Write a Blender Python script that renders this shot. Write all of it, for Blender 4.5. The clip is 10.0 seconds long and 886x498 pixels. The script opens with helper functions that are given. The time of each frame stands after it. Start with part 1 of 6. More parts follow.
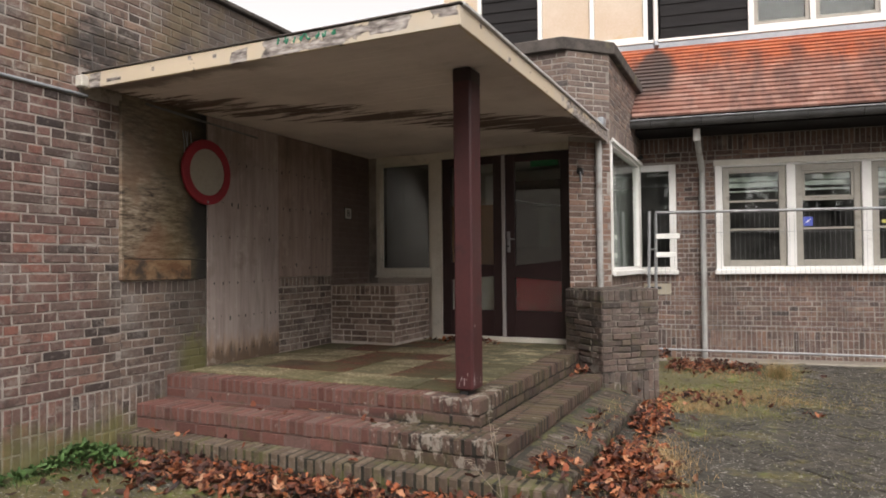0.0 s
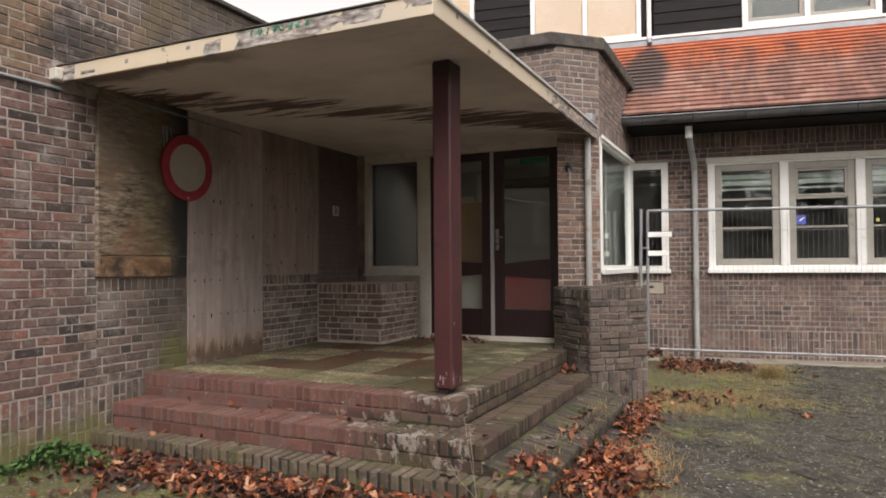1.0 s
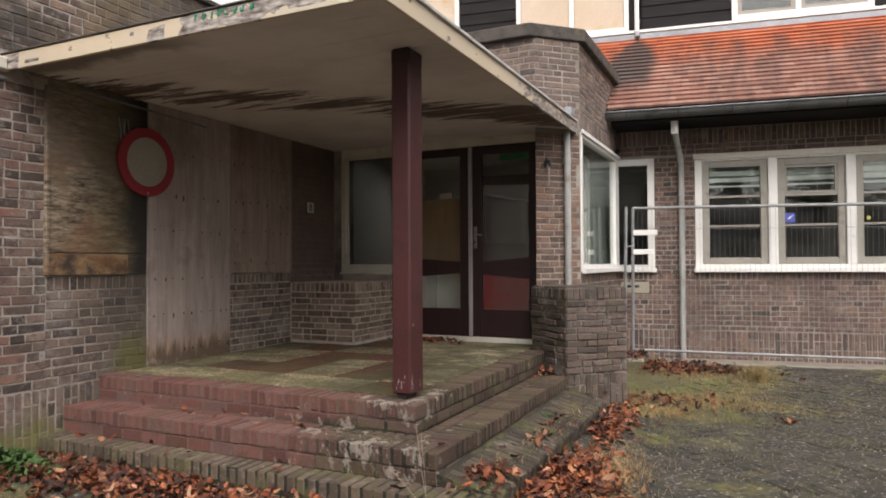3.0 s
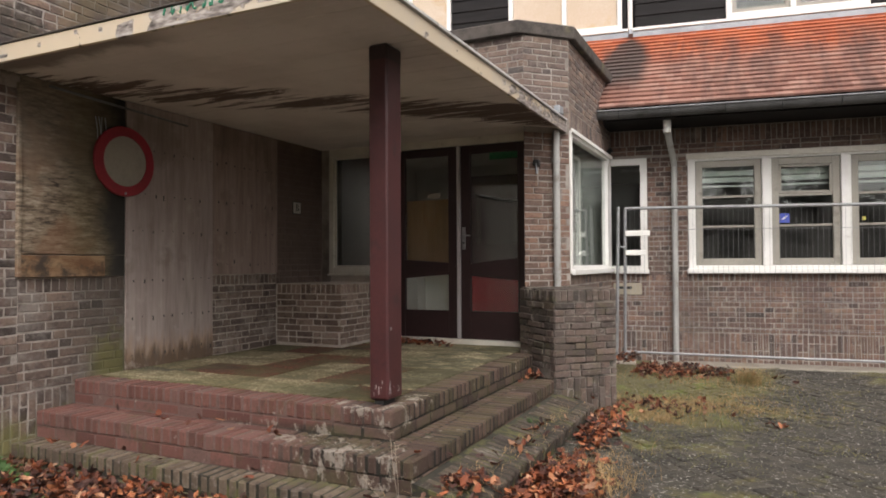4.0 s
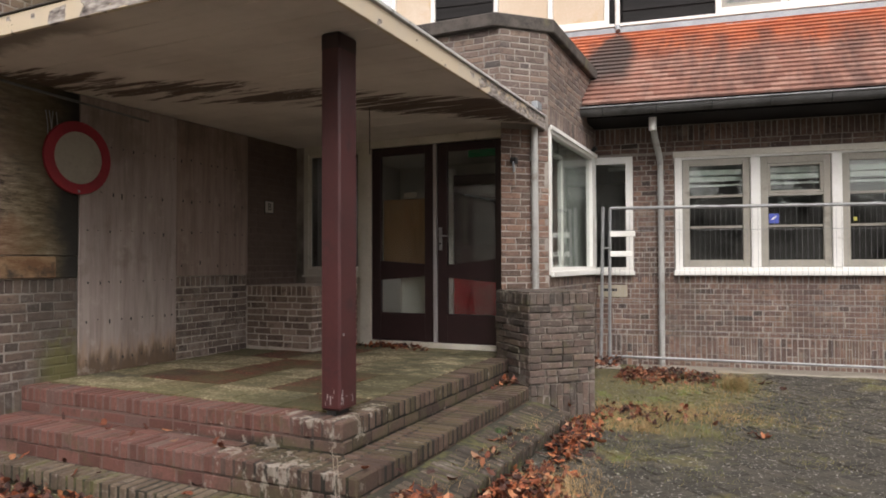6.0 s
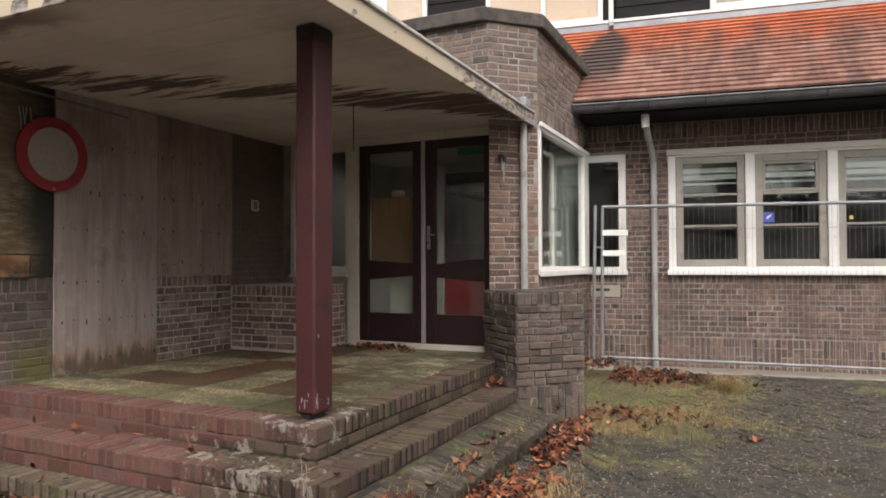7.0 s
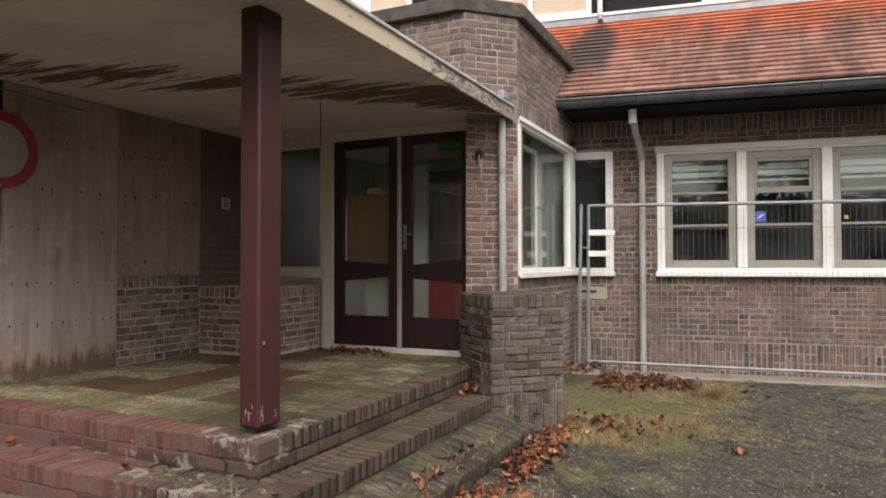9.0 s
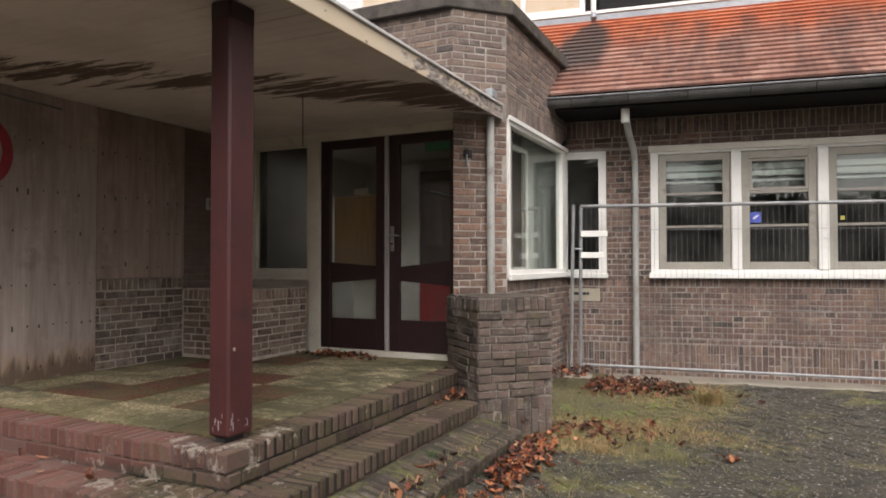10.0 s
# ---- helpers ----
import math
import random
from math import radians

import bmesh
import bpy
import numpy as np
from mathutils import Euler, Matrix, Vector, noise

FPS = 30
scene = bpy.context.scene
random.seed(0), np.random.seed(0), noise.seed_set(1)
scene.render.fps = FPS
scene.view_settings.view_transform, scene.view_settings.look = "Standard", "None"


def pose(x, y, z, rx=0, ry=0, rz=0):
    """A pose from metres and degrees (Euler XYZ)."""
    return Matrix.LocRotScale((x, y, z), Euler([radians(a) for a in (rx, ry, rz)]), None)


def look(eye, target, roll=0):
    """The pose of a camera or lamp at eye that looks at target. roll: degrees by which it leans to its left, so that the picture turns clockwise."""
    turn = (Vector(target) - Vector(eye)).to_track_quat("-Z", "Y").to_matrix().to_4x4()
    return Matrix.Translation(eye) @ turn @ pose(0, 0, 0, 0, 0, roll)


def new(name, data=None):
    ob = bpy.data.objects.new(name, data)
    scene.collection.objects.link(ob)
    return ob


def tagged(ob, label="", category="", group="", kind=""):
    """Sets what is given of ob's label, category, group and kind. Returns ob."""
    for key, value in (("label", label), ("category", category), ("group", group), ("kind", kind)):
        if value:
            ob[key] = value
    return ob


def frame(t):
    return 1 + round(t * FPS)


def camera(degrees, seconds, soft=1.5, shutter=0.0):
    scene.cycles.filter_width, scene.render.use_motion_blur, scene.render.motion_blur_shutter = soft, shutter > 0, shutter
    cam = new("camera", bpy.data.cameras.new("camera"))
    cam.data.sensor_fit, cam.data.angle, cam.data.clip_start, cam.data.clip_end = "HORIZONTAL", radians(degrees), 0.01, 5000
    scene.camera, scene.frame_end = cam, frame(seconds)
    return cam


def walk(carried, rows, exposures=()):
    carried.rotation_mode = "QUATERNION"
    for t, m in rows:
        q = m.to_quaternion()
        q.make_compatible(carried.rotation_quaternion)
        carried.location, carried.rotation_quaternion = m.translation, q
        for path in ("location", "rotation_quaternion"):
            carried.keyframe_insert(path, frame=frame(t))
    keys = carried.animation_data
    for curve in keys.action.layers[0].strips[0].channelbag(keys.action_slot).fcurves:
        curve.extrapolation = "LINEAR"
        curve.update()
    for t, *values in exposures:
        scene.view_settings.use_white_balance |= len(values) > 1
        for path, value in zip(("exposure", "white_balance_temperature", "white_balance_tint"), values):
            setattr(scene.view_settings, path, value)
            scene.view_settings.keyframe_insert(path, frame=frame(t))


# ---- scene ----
cam = camera(66.6, 10.0, 1.8)
PATH = [
    (0, (0.087, 0.119, 1.432), (-0.758, 1.932, 1.479), -0.5),
    (0.5, (0.146, 0.195, 1.417), (-0.701, 2.006, 1.464), -0.4),
    (1, (0.188, 0.27, 1.404), (-0.659, 2.081, 1.452), -0.4),
    (1.5, (0.231, 0.345, 1.4), (-0.617, 2.156, 1.448), -0.3),
    (2, (0.271, 0.427, 1.397), (-0.578, 2.237, 1.444), -0.3),
    (2.5, (0.309, 0.512, 1.396), (-0.54, 2.322, 1.44), -0.3),
    (4, (0.419, 0.768, 1.413), (-0.431, 2.578, 1.457), -0.3),
    (4.5, (0.46, 0.851, 1.413), (-0.392, 2.66, 1.458), -0.2),
    (5, (0.49, 0.942, 1.415), (-0.361, 2.751, 1.461), -0.2),
    (5.5, (0.524, 1.03, 1.423), (-0.327, 2.839, 1.468), -0.2),
    (7, (0.615, 1.292, 1.416), (-0.236, 3.101, 1.461), -0.2),
    (7.5, (0.647, 1.386, 1.41), (-0.206, 3.195, 1.454), -0.2),
    (8, (0.668, 1.48, 1.419), (-0.186, 3.288, 1.46), -0.1),
    (8.5, (0.687, 1.569, 1.423), (-0.166, 3.378, 1.464), -0.1),
    (9, (0.714, 1.664, 1.427), (-0.139, 3.472, 1.471), -0.1),
    (9.5, (0.745, 1.751, 1.433), (-0.11, 3.559, 1.479), -0.1),
    (10, (0.766, 1.836, 1.442), (-0.087, 3.644, 1.487), -0.1),
]
walk(cam, [(t, look(eye, target, roll)) for t, eye, target, roll in PATH], [(0, 0.0, 6780, 13.5), (10, 0.0, 6780, 13.5)])

# ---------------------------------------------------------------- light
world = bpy.data.worlds.new("overcast_sky")
scene.world = world
world.use_nodes = True
_n, _l = world.node_tree.nodes, world.node_tree.links
_sky = _n.new("ShaderNodeTexSky")
_sky.sky_type, _sky.sun_disc = "NISHITA", False
_sky.sun_elevation, _sky.sun_rotation = radians(52), radians(150)
_sky.air_density, _sky.dust_density, _sky.ozone_density = 1.0, 6.0, 1.0
_hs = _n.new("ShaderNodeHueSaturation")
_hs.inputs["Saturation"].default_value = 0.03
_l.new(_sky.outputs[0], _hs.inputs["Color"])
_tc, _sep, _up = _n.new("ShaderNodeTexCoord"), _n.new("ShaderNodeSeparateXYZ"), _n.new("ShaderNodeMapRange")
_up.inputs["From Min"].default_value, _up.inputs["From Max"].default_value = 0.0, 0.9
_up.inputs["To Min"].default_value, _up.inputs["To Max"].default_value = 2.2, 1.45       # thin bright cloud low down
_mul = _n.new("ShaderNodeMix")
_mul.data_type, _mul.blend_type = "RGBA", "MULTIPLY"
_mul.inputs[0].default_value = 1.0
_l.new(_tc.outputs["Generated"], _sep.inputs[0])
_l.new(_sep.outputs[2], _up.inputs["Value"])
_l.new(_hs.outputs[0], _mul.inputs[6])
_l.new(_up.outputs[0], _mul.inputs[7])
_l.new(_mul.outputs[2], _n["Background"].inputs[0])
_n["Background"].inputs[1].default_value = 0.17
sun_data = bpy.data.lights.new("sun", "SUN")
sun_data.energy, sun_data.angle, sun_data.color = 0.5, radians(50), (1.0, 0.97, 0.93)
sun = new("sun", sun_data)
sun.matrix_world = look((5, -4.7, 16), (0, 4, 0))


# ---------------------------------------------------------------- materials
def node(nt, kind, **inputs):
    nd = nt.nodes.new(kind)
    for k, v in inputs.items():
        nd.inputs[k.replace("_", " ")].default_value = v
    return nd


def ramp(nt, fac, stops, interp="LINEAR"):
    r = nt.nodes.new("ShaderNodeValToRGB")
    r.color_ramp.interpolation = interp
    el = r.color_ramp.elements
    while len(el) < len(stops):
        el.new(0.5)
    for e, (p, c) in zip(el, stops):
        e.position, e.color = p, (*c, 1)
    nt.links.new(fac, r.inputs[0])
    return r.outputs[0]


def mixc(nt, fac, a, b, mode="MIX"):
    m = nt.nodes.new("ShaderNodeMix")
    m.data_type, m.blend_type = "RGBA", mode
    for sock, v in ((0, fac), (6, a), (7, b)):
        if isinstance(v, (int, float)):
            m.inputs[sock].default_value = v
        elif isinstance(v, tuple):
            m.inputs[sock].default_value = (*v, 1)
        else:
            nt.links.new(v, m.inputs[sock])
    return m.outputs[2]


def mathn(nt, op, a, b=0.0, clamp=False):
    m = nt.nodes.new("ShaderNodeMath")
    m.operation, m.use_clamp = op, clamp
    for i, v in enumerate((a, b)):
        if isinstance(v, (int, float)):
            m.inputs[i].default_value = v
        else:
            nt.links.new(v, m.inputs[i])
    return m.outputs[0]


def place(nt, stretch=(1, 1, 1)):
    g = nt.nodes.new("ShaderNodeNewGeometry")
    mp = nt.nodes.new("ShaderNodeMapping")
    mp.inputs["Scale"].default_value = stretch
    nt.links.new(g.outputs["Position"], mp.inputs[0])
    return mp.outputs[0]


def noise_tex(nt, scale, detail=4, stretch=(1, 1, 1), rough=0.55):
    t = node(nt, "ShaderNodeTexNoise", Scale=scale, Detail=detail, Roughness=rough)
    nt.links.new(place(nt, stretch), t.inputs["Vector"])
    return t.outputs["Fac"]


def window_fac(nt, v, lo, hi):
    """0 below lo, 1 above hi, of any value."""
    m = nt.nodes.new("ShaderNodeMapRange")
    m.interpolation_type = "SMOOTHSTEP"
    m.inputs["From Min"].default_value, m.inputs["From Max"].default_value = lo, hi
    nt.links.new(v, m.inputs["Value"])
    return m.outputs[0]


def axis(nt, i):
    g = nt.nodes.new("ShaderNodeNewGeometry")
    s = nt.nodes.new("ShaderNodeSeparateXYZ")
    nt.links.new(g.outputs["Position"], s.inputs[0])
    return s.outputs[i]


def piece_random(nt):
    o = nt.nodes.new("ShaderNodeObjectInfo").outputs["Random"]
    g = nt.nodes.new("ShaderNodeNewGeometry").outputs["Random Per Island"]
    return mathn(nt, "FRACT", mathn(nt, "ADD", o, g))


def start_mat(name):
    m = bpy.data.materials.new(name)
    m.use_nodes = True
    return m, m.node_tree, m.node_tree.nodes["Principled BSDF"]


def finish(nt, bsdf, col, rough, bump_h=None, bump=0.3, dist=0.01, metal=0.0):
    if isinstance(col, tuple):
        bsdf.inputs["Base Color"].default_value = (*col, 1)
    else:
        nt.links.new(col, bsdf.inputs["Base Color"])
    if isinstance(rough, (int, float)):
        bsdf.inputs["Roughness"].default_value = rough
    else:
        nt.links.new(rough, bsdf.inputs["Roughness"])
    bsdf.inputs["Metallic"].default_value = metal
    if bump_h is not None:
        b = node(nt, "ShaderNodeBump", Strength=bump, Distance=dist)
        nt.links.new(bump_h, b.inputs["Height"])
        nt.links.new(b.outputs[0], bsdf.inputs["Normal"])


def surf(name, a, b, scale=3.0, fine=60.0, rough=0.8, bump=0.3, stretch=(1, 1, 1), stain=None, stain_scale=1.2, stain_lo=0.55, stain_hi=0.7, stain_stretch=(1, 1, 1), metal=0.0, vary=0.0):
    m, nt, bs = start_mat(name)
    big, small = noise_tex(nt, scale, 5, stretch), noise_tex(nt, fine, 3, stretch)
    c = mixc(nt, window_fac(nt, mathn(nt, "ADD", mathn(nt, "MULTIPLY", big, 0.65), mathn(nt, "MULTIPLY", small, 0.35)), 0.35, 0.65), a, b)
    if vary:
        v = mathn(nt, "ADD", mathn(nt, "MULTIPLY", piece_random(nt), vary), 1 - vary / 2)
        hsv = nt.nodes.new("ShaderNodeHueSaturation")
        nt.links.new(v, hsv.inputs["Value"])
        nt.links.new(c, hsv.inputs["Color"])
        c = hsv.outputs[0]
    if stain:
        c = mixc(nt, window_fac(nt, noise_tex(nt, stain_scale, 6, stain_stretch, 0.65), stain_lo, stain_hi), c, stain)
    finish(nt, bs, c, rough, small, bump, 0.004, metal)
    return m


def mottled(nt, c, grain):
    """Burnt patches and grain inside each brick."""
    c = mixc(nt, 0.45, c, ramp(nt, grain, [(0.3, (0.25, 0.25, 0.25)), (0.7, (1, 1, 1))]), "MULTIPLY")
    c = mixc(nt, mathn(nt, "MULTIPLY", window_fac(nt, noise_tex(nt, 13, 4), 0.52, 0.68), 0.6), c, (0.055, 0.040, 0.036))
    return mixc(nt, mathn(nt, "MULTIPLY", window_fac(nt, noise_tex(nt, 17, 5, (1, 1, 1.4)), 0.55, 0.7), 0.28), c, (0.36, 0.31, 0.27))


def brick_mat(name, stops, moss=0.0, soot=0.35, lime=0.25, soot_lo=0.5, lime_scale=2.6):
    m, nt, bs = start_mat(name)
    base = ramp(nt, piece_random(nt), stops)
    grain = noise_tex(nt, 45, 5, rough=0.7)
    c = mottled(nt, base, grain)
    c = mixc(nt, mathn(nt, "MULTIPLY", window_fac(nt, noise_tex(nt, 1.1, 6), soot_lo, soot_lo + 0.2), soot), c, (0.05, 0.042, 0.036))
    c = mixc(nt, mathn(nt, "MULTIPLY", window_fac(nt, noise_tex(nt, lime_scale, 7, rough=0.7), 0.55 if lime_scale < 5 else 0.47, 0.72 if lime_scale < 5 else 0.6), lime), c, (0.42, 0.38, 0.33))
    if moss:
        c = mixc(nt, mathn(nt, "MULTIPLY", window_fac(nt, noise_tex(nt, 3.1, 7, rough=0.7), 0.5, 0.66), moss), c, (0.095, 0.095, 0.034))
    finish(nt, bs, c, 0.9, grain, 0.5, 0.004)
    return m


RED_STOPS = [(0.0, (0.055, 0.042, 0.040)), (0.12, (0.12, 0.080, 0.070)), (0.3, (0.20, 0.105, 0.088)), (0.5, (0.17, 0.118, 0.102)), (0.65, (0.25, 0.132, 0.106)), (0.8, (0.15, 0.10, 0.09)), (0.93, (0.29, 0.128, 0.098)), (1.0, (0.10, 0.076, 0.07))]
BROWN_STOPS = [(0.0, (0.075, 0.060, 0.054)), (0.08, (0.15, 0.105, 0.09)), (0.4, (0.225, 0.145, 0.112)), (0.65, (0.275, 0.182, 0.138)), (0.85, (0.165, 0.11, 0.092)), (1.0, (0.335, 0.21, 0.15))]
GREY_STOPS = [(0.0, (0.05, 0.038, 0.034)), (0.3, (0.125, 0.09, 0.075)), (0.6, (0.185, 0.13, 0.104)), (1.0, (0.25, 0.18, 0.142))]
ORANGE_STOPS = [(0.0, (0.10, 0.066, 0.052)), (0.4, (0.20, 0.126, 0.096)), (0.7, (0.27, 0.158, 0.112)), (1.0, (0.17, 0.122, 0.10))]


def west_weather_shade(nt, c):
    """Lime bloom, moss at the foot, soot and lichen round the canopy's root, grime and painted porch shade, on brick
    and joint alike.
    """
    c = mixc(nt, mathn(nt, "MULTIPLY", window_fac(nt, noise_tex(nt, 6.0, 8, (1, 1, 1.3), 0.75), 0.52, 0.62), 0.42), c, (0.085, 0.066, 0.056))
    c = mixc(nt, mathn(nt, "MULTIPLY", window_fac(nt, noise_tex(nt, 4.3, 8, (1, 1, 1.5), 0.78), 0.55, 0.63), 0.34), c, (0.38, 0.34, 0.30))
    c = mixc(nt, mathn(nt, "MULTIPLY", window_fac(nt, noise_tex(nt, 2.6, 7, rough=0.7), 0.50, 0.68), 0.42), c, (0.36, 0.33, 0.30))
    # grime at the outer end, porch shade put into the colour further in
    grime_shade = window_fac(nt, mathn(nt, "ADD", axis(nt, 1), mathn(nt, "MULTIPLY", noise_tex(nt, 2.0, 6), 0.9)), 4.6, 5.1)
    # the low bricks at the back are left out of it
    spared = mathn(nt, "MULTIPLY", window_fac(nt, axis(nt, 1), 5.5, 5.9), window_fac(nt, mathn(nt, "ADD", axis(nt, 2), mathn(nt, "MULTIPLY", noise_tex(nt, 3, 4), 0.4)), 1.7, 1.4))
    c = mixc(nt, mathn(nt, "MULTIPLY", mathn(nt, "SUBTRACT", grime_shade, spared, True), 0.68), c, mixc(nt, noise_tex(nt, 7, 7, rough=0.75), (0.035, 0.03, 0.026), (0.105, 0.09, 0.075)))
    back_brown = mathn(nt, "MULTIPLY", window_fac(nt, axis(nt, 1), 6.93, 6.96), window_fac(nt, axis(nt, 2), 1.15, 1.2))
    c = mixc(nt, mathn(nt, "MULTIPLY", back_brown, 0.72), c, mixc(nt, noise_tex(nt, 5, 6), (0.105, 0.072, 0.061), (0.18, 0.126, 0.106)))      # upper back brick and joint mixed to an even dark brown
    low = window_fac(nt, mathn(nt, "ADD", axis(nt, 2), mathn(nt, "MULTIPLY", noise_tex(nt, 5, 5), 0.6)), 0.66, 0.34)
    c = mixc(nt, mathn(nt, "MULTIPLY", low, 0.8), c, mixc(nt, noise_tex(nt, 9, 4), (0.10, 0.11, 0.025), (0.21, 0.19, 0.07)))
    tuft = mathn(nt, "MULTIPLY", window_fac(nt, axis(nt, 1), 4.5, 4.72), mathn(nt, "MULTIPLY", window_fac(nt, axis(nt, 1), 5.0, 4.88), window_fac(nt, mathn(nt, "ADD", axis(nt, 2), mathn(nt, "MULTIPLY", noise_tex(nt, 9, 5), 0.7)), 1.25, 0.95)))
    c = mixc(nt, mathn(nt, "MULTIPLY", tuft, 0.6), c, (0.15, 0.145, 0.04))
    up = window_fac(nt, axis(nt, 2), 2.72, 2.95)
    dy, dz = mathn(nt, "SUBTRACT", axis(nt, 1), 3.86), mathn(nt, "SUBTRACT", axis(nt, 2), 3.12)
    dist = mathn(nt, "ADD", mathn(nt, "MULTIPLY", mathn(nt, "MULTIPLY", dy, dy), 1.5), mathn(nt, "MULTIPLY", mathn(nt, "MULTIPLY", dz, dz), 4.5))
    soot = window_fac(nt, mathn(nt, "ADD", dist, mathn(nt, "MULTIPLY", noise_tex(nt, 5.5, 9, (1, 1, 1.4), 0.78), 2.2)), 1.55, 1.15)
    c = mixc(nt, mathn(nt, "MULTIPLY", soot, 0.8), c, (0.034, 0.030, 0.027))
    lich = mathn(nt, "MULTIPLY", up, window_fac(nt, noise_tex(nt, 1.7, 6, (1, 1, 0.6)), 0.47, 0.6))
    c = mixc(nt, mathn(nt, "MULTIPLY", lich, 0.22), c, (0.30, 0.215, 0.085))
    return mixc(nt, mathn(nt, "MULTIPLY", mathn(nt, "MULTIPLY", up, window_fac(nt, noise_tex(nt, 1.3, 7, rough=0.7), 0.52, 0.7)), 0.22), c, (0.06, 0.052, 0.045))


def west_brick_mat():
    """Red facing brick, redder outside, greyer towards the porch."""
    m, nt, bs = start_mat("red_facing_brick")
    base = ramp(nt, piece_random(nt), RED_STOPS)
    grey = ramp(nt, piece_random(nt), [(p, tuple(1.1 * v for v in q)) for p, q in GREY_STOPS])
    grey = mixc(nt, window_fac(nt, axis(nt, 1), 5.90, 5.94), grey, ramp(nt, piece_random(nt), [(0.0, (0.11, 0.08, 0.067)), (0.3, (0.16, 0.118, 0.098)), (0.6, (0.205, 0.152, 0.127)), (1.0, (0.27, 0.205, 0.17))]))
    wob = mathn(nt, "MULTIPLY", noise_tex(nt, 2.2, 5), 0.9)
    c = mixc(nt, window_fac(nt, mathn(nt, "ADD", axis(nt, 1), wob), 3.95, 4.5), base, grey)
    c = mixc(nt, mathn(nt, "MULTIPLY", window_fac(nt, axis(nt, 2), 2.6, 3.0), 0.55), c, ramp(nt, piece_random(nt), BROWN_STOPS))
    grain = noise_tex(nt, 45, 5, rough=0.7)
    finish(nt, bs, west_weather_shade(nt, mottled(nt, c, grain)), 0.9, grain, 0.6, 0.004)
    return m


def west_mortar_mat():
    m, nt, bs = start_mat("old_lime_joint")
    c = mixc(nt, noise_tex(nt, 5, 7, rough=0.7), (0.20, 0.17, 0.15), (0.54, 0.48, 0.43))
    c = mixc(nt, window_fac(nt, axis(nt, 1), 5.90, 5.94), c, mixc(nt, noise_tex(nt, 5, 7), (0.30, 0.26, 0.22), (0.50, 0.44, 0.385)))
    grain = noise_tex(nt, 80, 4)
    finish(nt, bs, west_weather_shade(nt, c), 0.95, grain, 0.5, 0.004)
    return m


M_WEST, M_WESTJOINT = west_brick_mat(), west_mortar_mat()
M_BROWN = brick_mat("brown_facing_brick", [(p, (0.96 * a, 1.04 * b, 1.09 * d)) for p, (a, b, d) in BROWN_STOPS], 0.05, 0.3, 0.3)
M_WING = brick_mat("wing_facing_brick", [(p, (0.88 * a, 0.84 * b, 0.86 * d)) for p, (a, b, d) in BROWN_STOPS], 0.12, 0.35, 0.3, 0.46)
M_BENCH = brick_mat("porch_grey_brick", [(0.0, (0.17, 0.122, 0.10)), (0.3, (0.245, 0.178, 0.146)), (0.6, (0.31, 0.228, 0.188)), (1.0, (0.39, 0.295, 0.245))], 0.03, 0.15, 0.4, 0.54)
M_PIER = brick_mat("pier_brick", [(0.0, (0.05, 0.038, 0.033)), (0.15, (0.10, 0.072, 0.06)), (0.4, (0.135, 0.092, 0.076)), (0.7, (0.185, 0.13, 0.107)), (0.85, (0.10, 0.08, 0.07)), (1.0, (0.24, 0.182, 0.152))], 0.38, 0.6, 0.5, 0.45)
M_OLDJOINT = surf("worn_joint", (0.24, 0.205, 0.175), (0.10, 0.085, 0.072), 5, 70, 0.95, 0.5, stain=(0.035, 0.031, 0.026), stain_scale=3.5, stain_lo=0.46, stain_hi=0.6)
M_COLUMN = brick_mat("orange_brown_brick", ORANGE_STOPS, 0.0, 0.4, 0.3)


def step_colours(nt, red, brown):
    """Red brick along the front, brown on the side, lime bloom about the corner, moss in the damp spots."""
    x, y, z = axis(nt, 0), axis(nt, 1), axis(nt, 2)
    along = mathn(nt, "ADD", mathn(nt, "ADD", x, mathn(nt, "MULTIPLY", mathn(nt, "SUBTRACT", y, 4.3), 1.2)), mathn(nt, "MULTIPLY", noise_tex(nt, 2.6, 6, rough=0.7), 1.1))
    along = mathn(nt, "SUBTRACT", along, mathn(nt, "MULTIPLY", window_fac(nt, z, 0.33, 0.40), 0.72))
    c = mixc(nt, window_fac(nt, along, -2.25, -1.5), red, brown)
    moss = window_fac(nt, mathn(nt, "ADD", noise_tex(nt, 3.1, 7, rough=0.72), mathn(nt, "MULTIPLY", window_fac(nt, along, -2.3, -1.2), 0.09)), 0.53, 0.66)
    c = mixc(nt, mathn(nt, "MULTIPLY", moss, 0.42), c, mixc(nt, noise_tex(nt, 30, 4), (0.04, 0.04, 0.014), (0.125, 0.112, 0.048)))
    grime = window_fac(nt, noise_tex(nt, 6.5, 6, rough=0.7), 0.52, 0.66)
    c = mixc(nt, mathn(nt, "MULTIPLY", grime, 0.5), c, (0.062, 0.042, 0.034))
    near = mathn(nt, "MULTIPLY", window_fac(nt, along, -2.35, -1.85), window_fac(nt, along, -0.75, -1.35))
    lime = window_fac(nt, mathn(nt, "ADD", noise_tex(nt, 8.5, 8, (1, 1, 0.6), 0.75), mathn(nt, "MULTIPLY", near, 0.10)), 0.61, 0.68)
    return mixc(nt, mathn(nt, "MULTIPLY", lime, 0.6), c, (0.40, 0.355, 0.30))


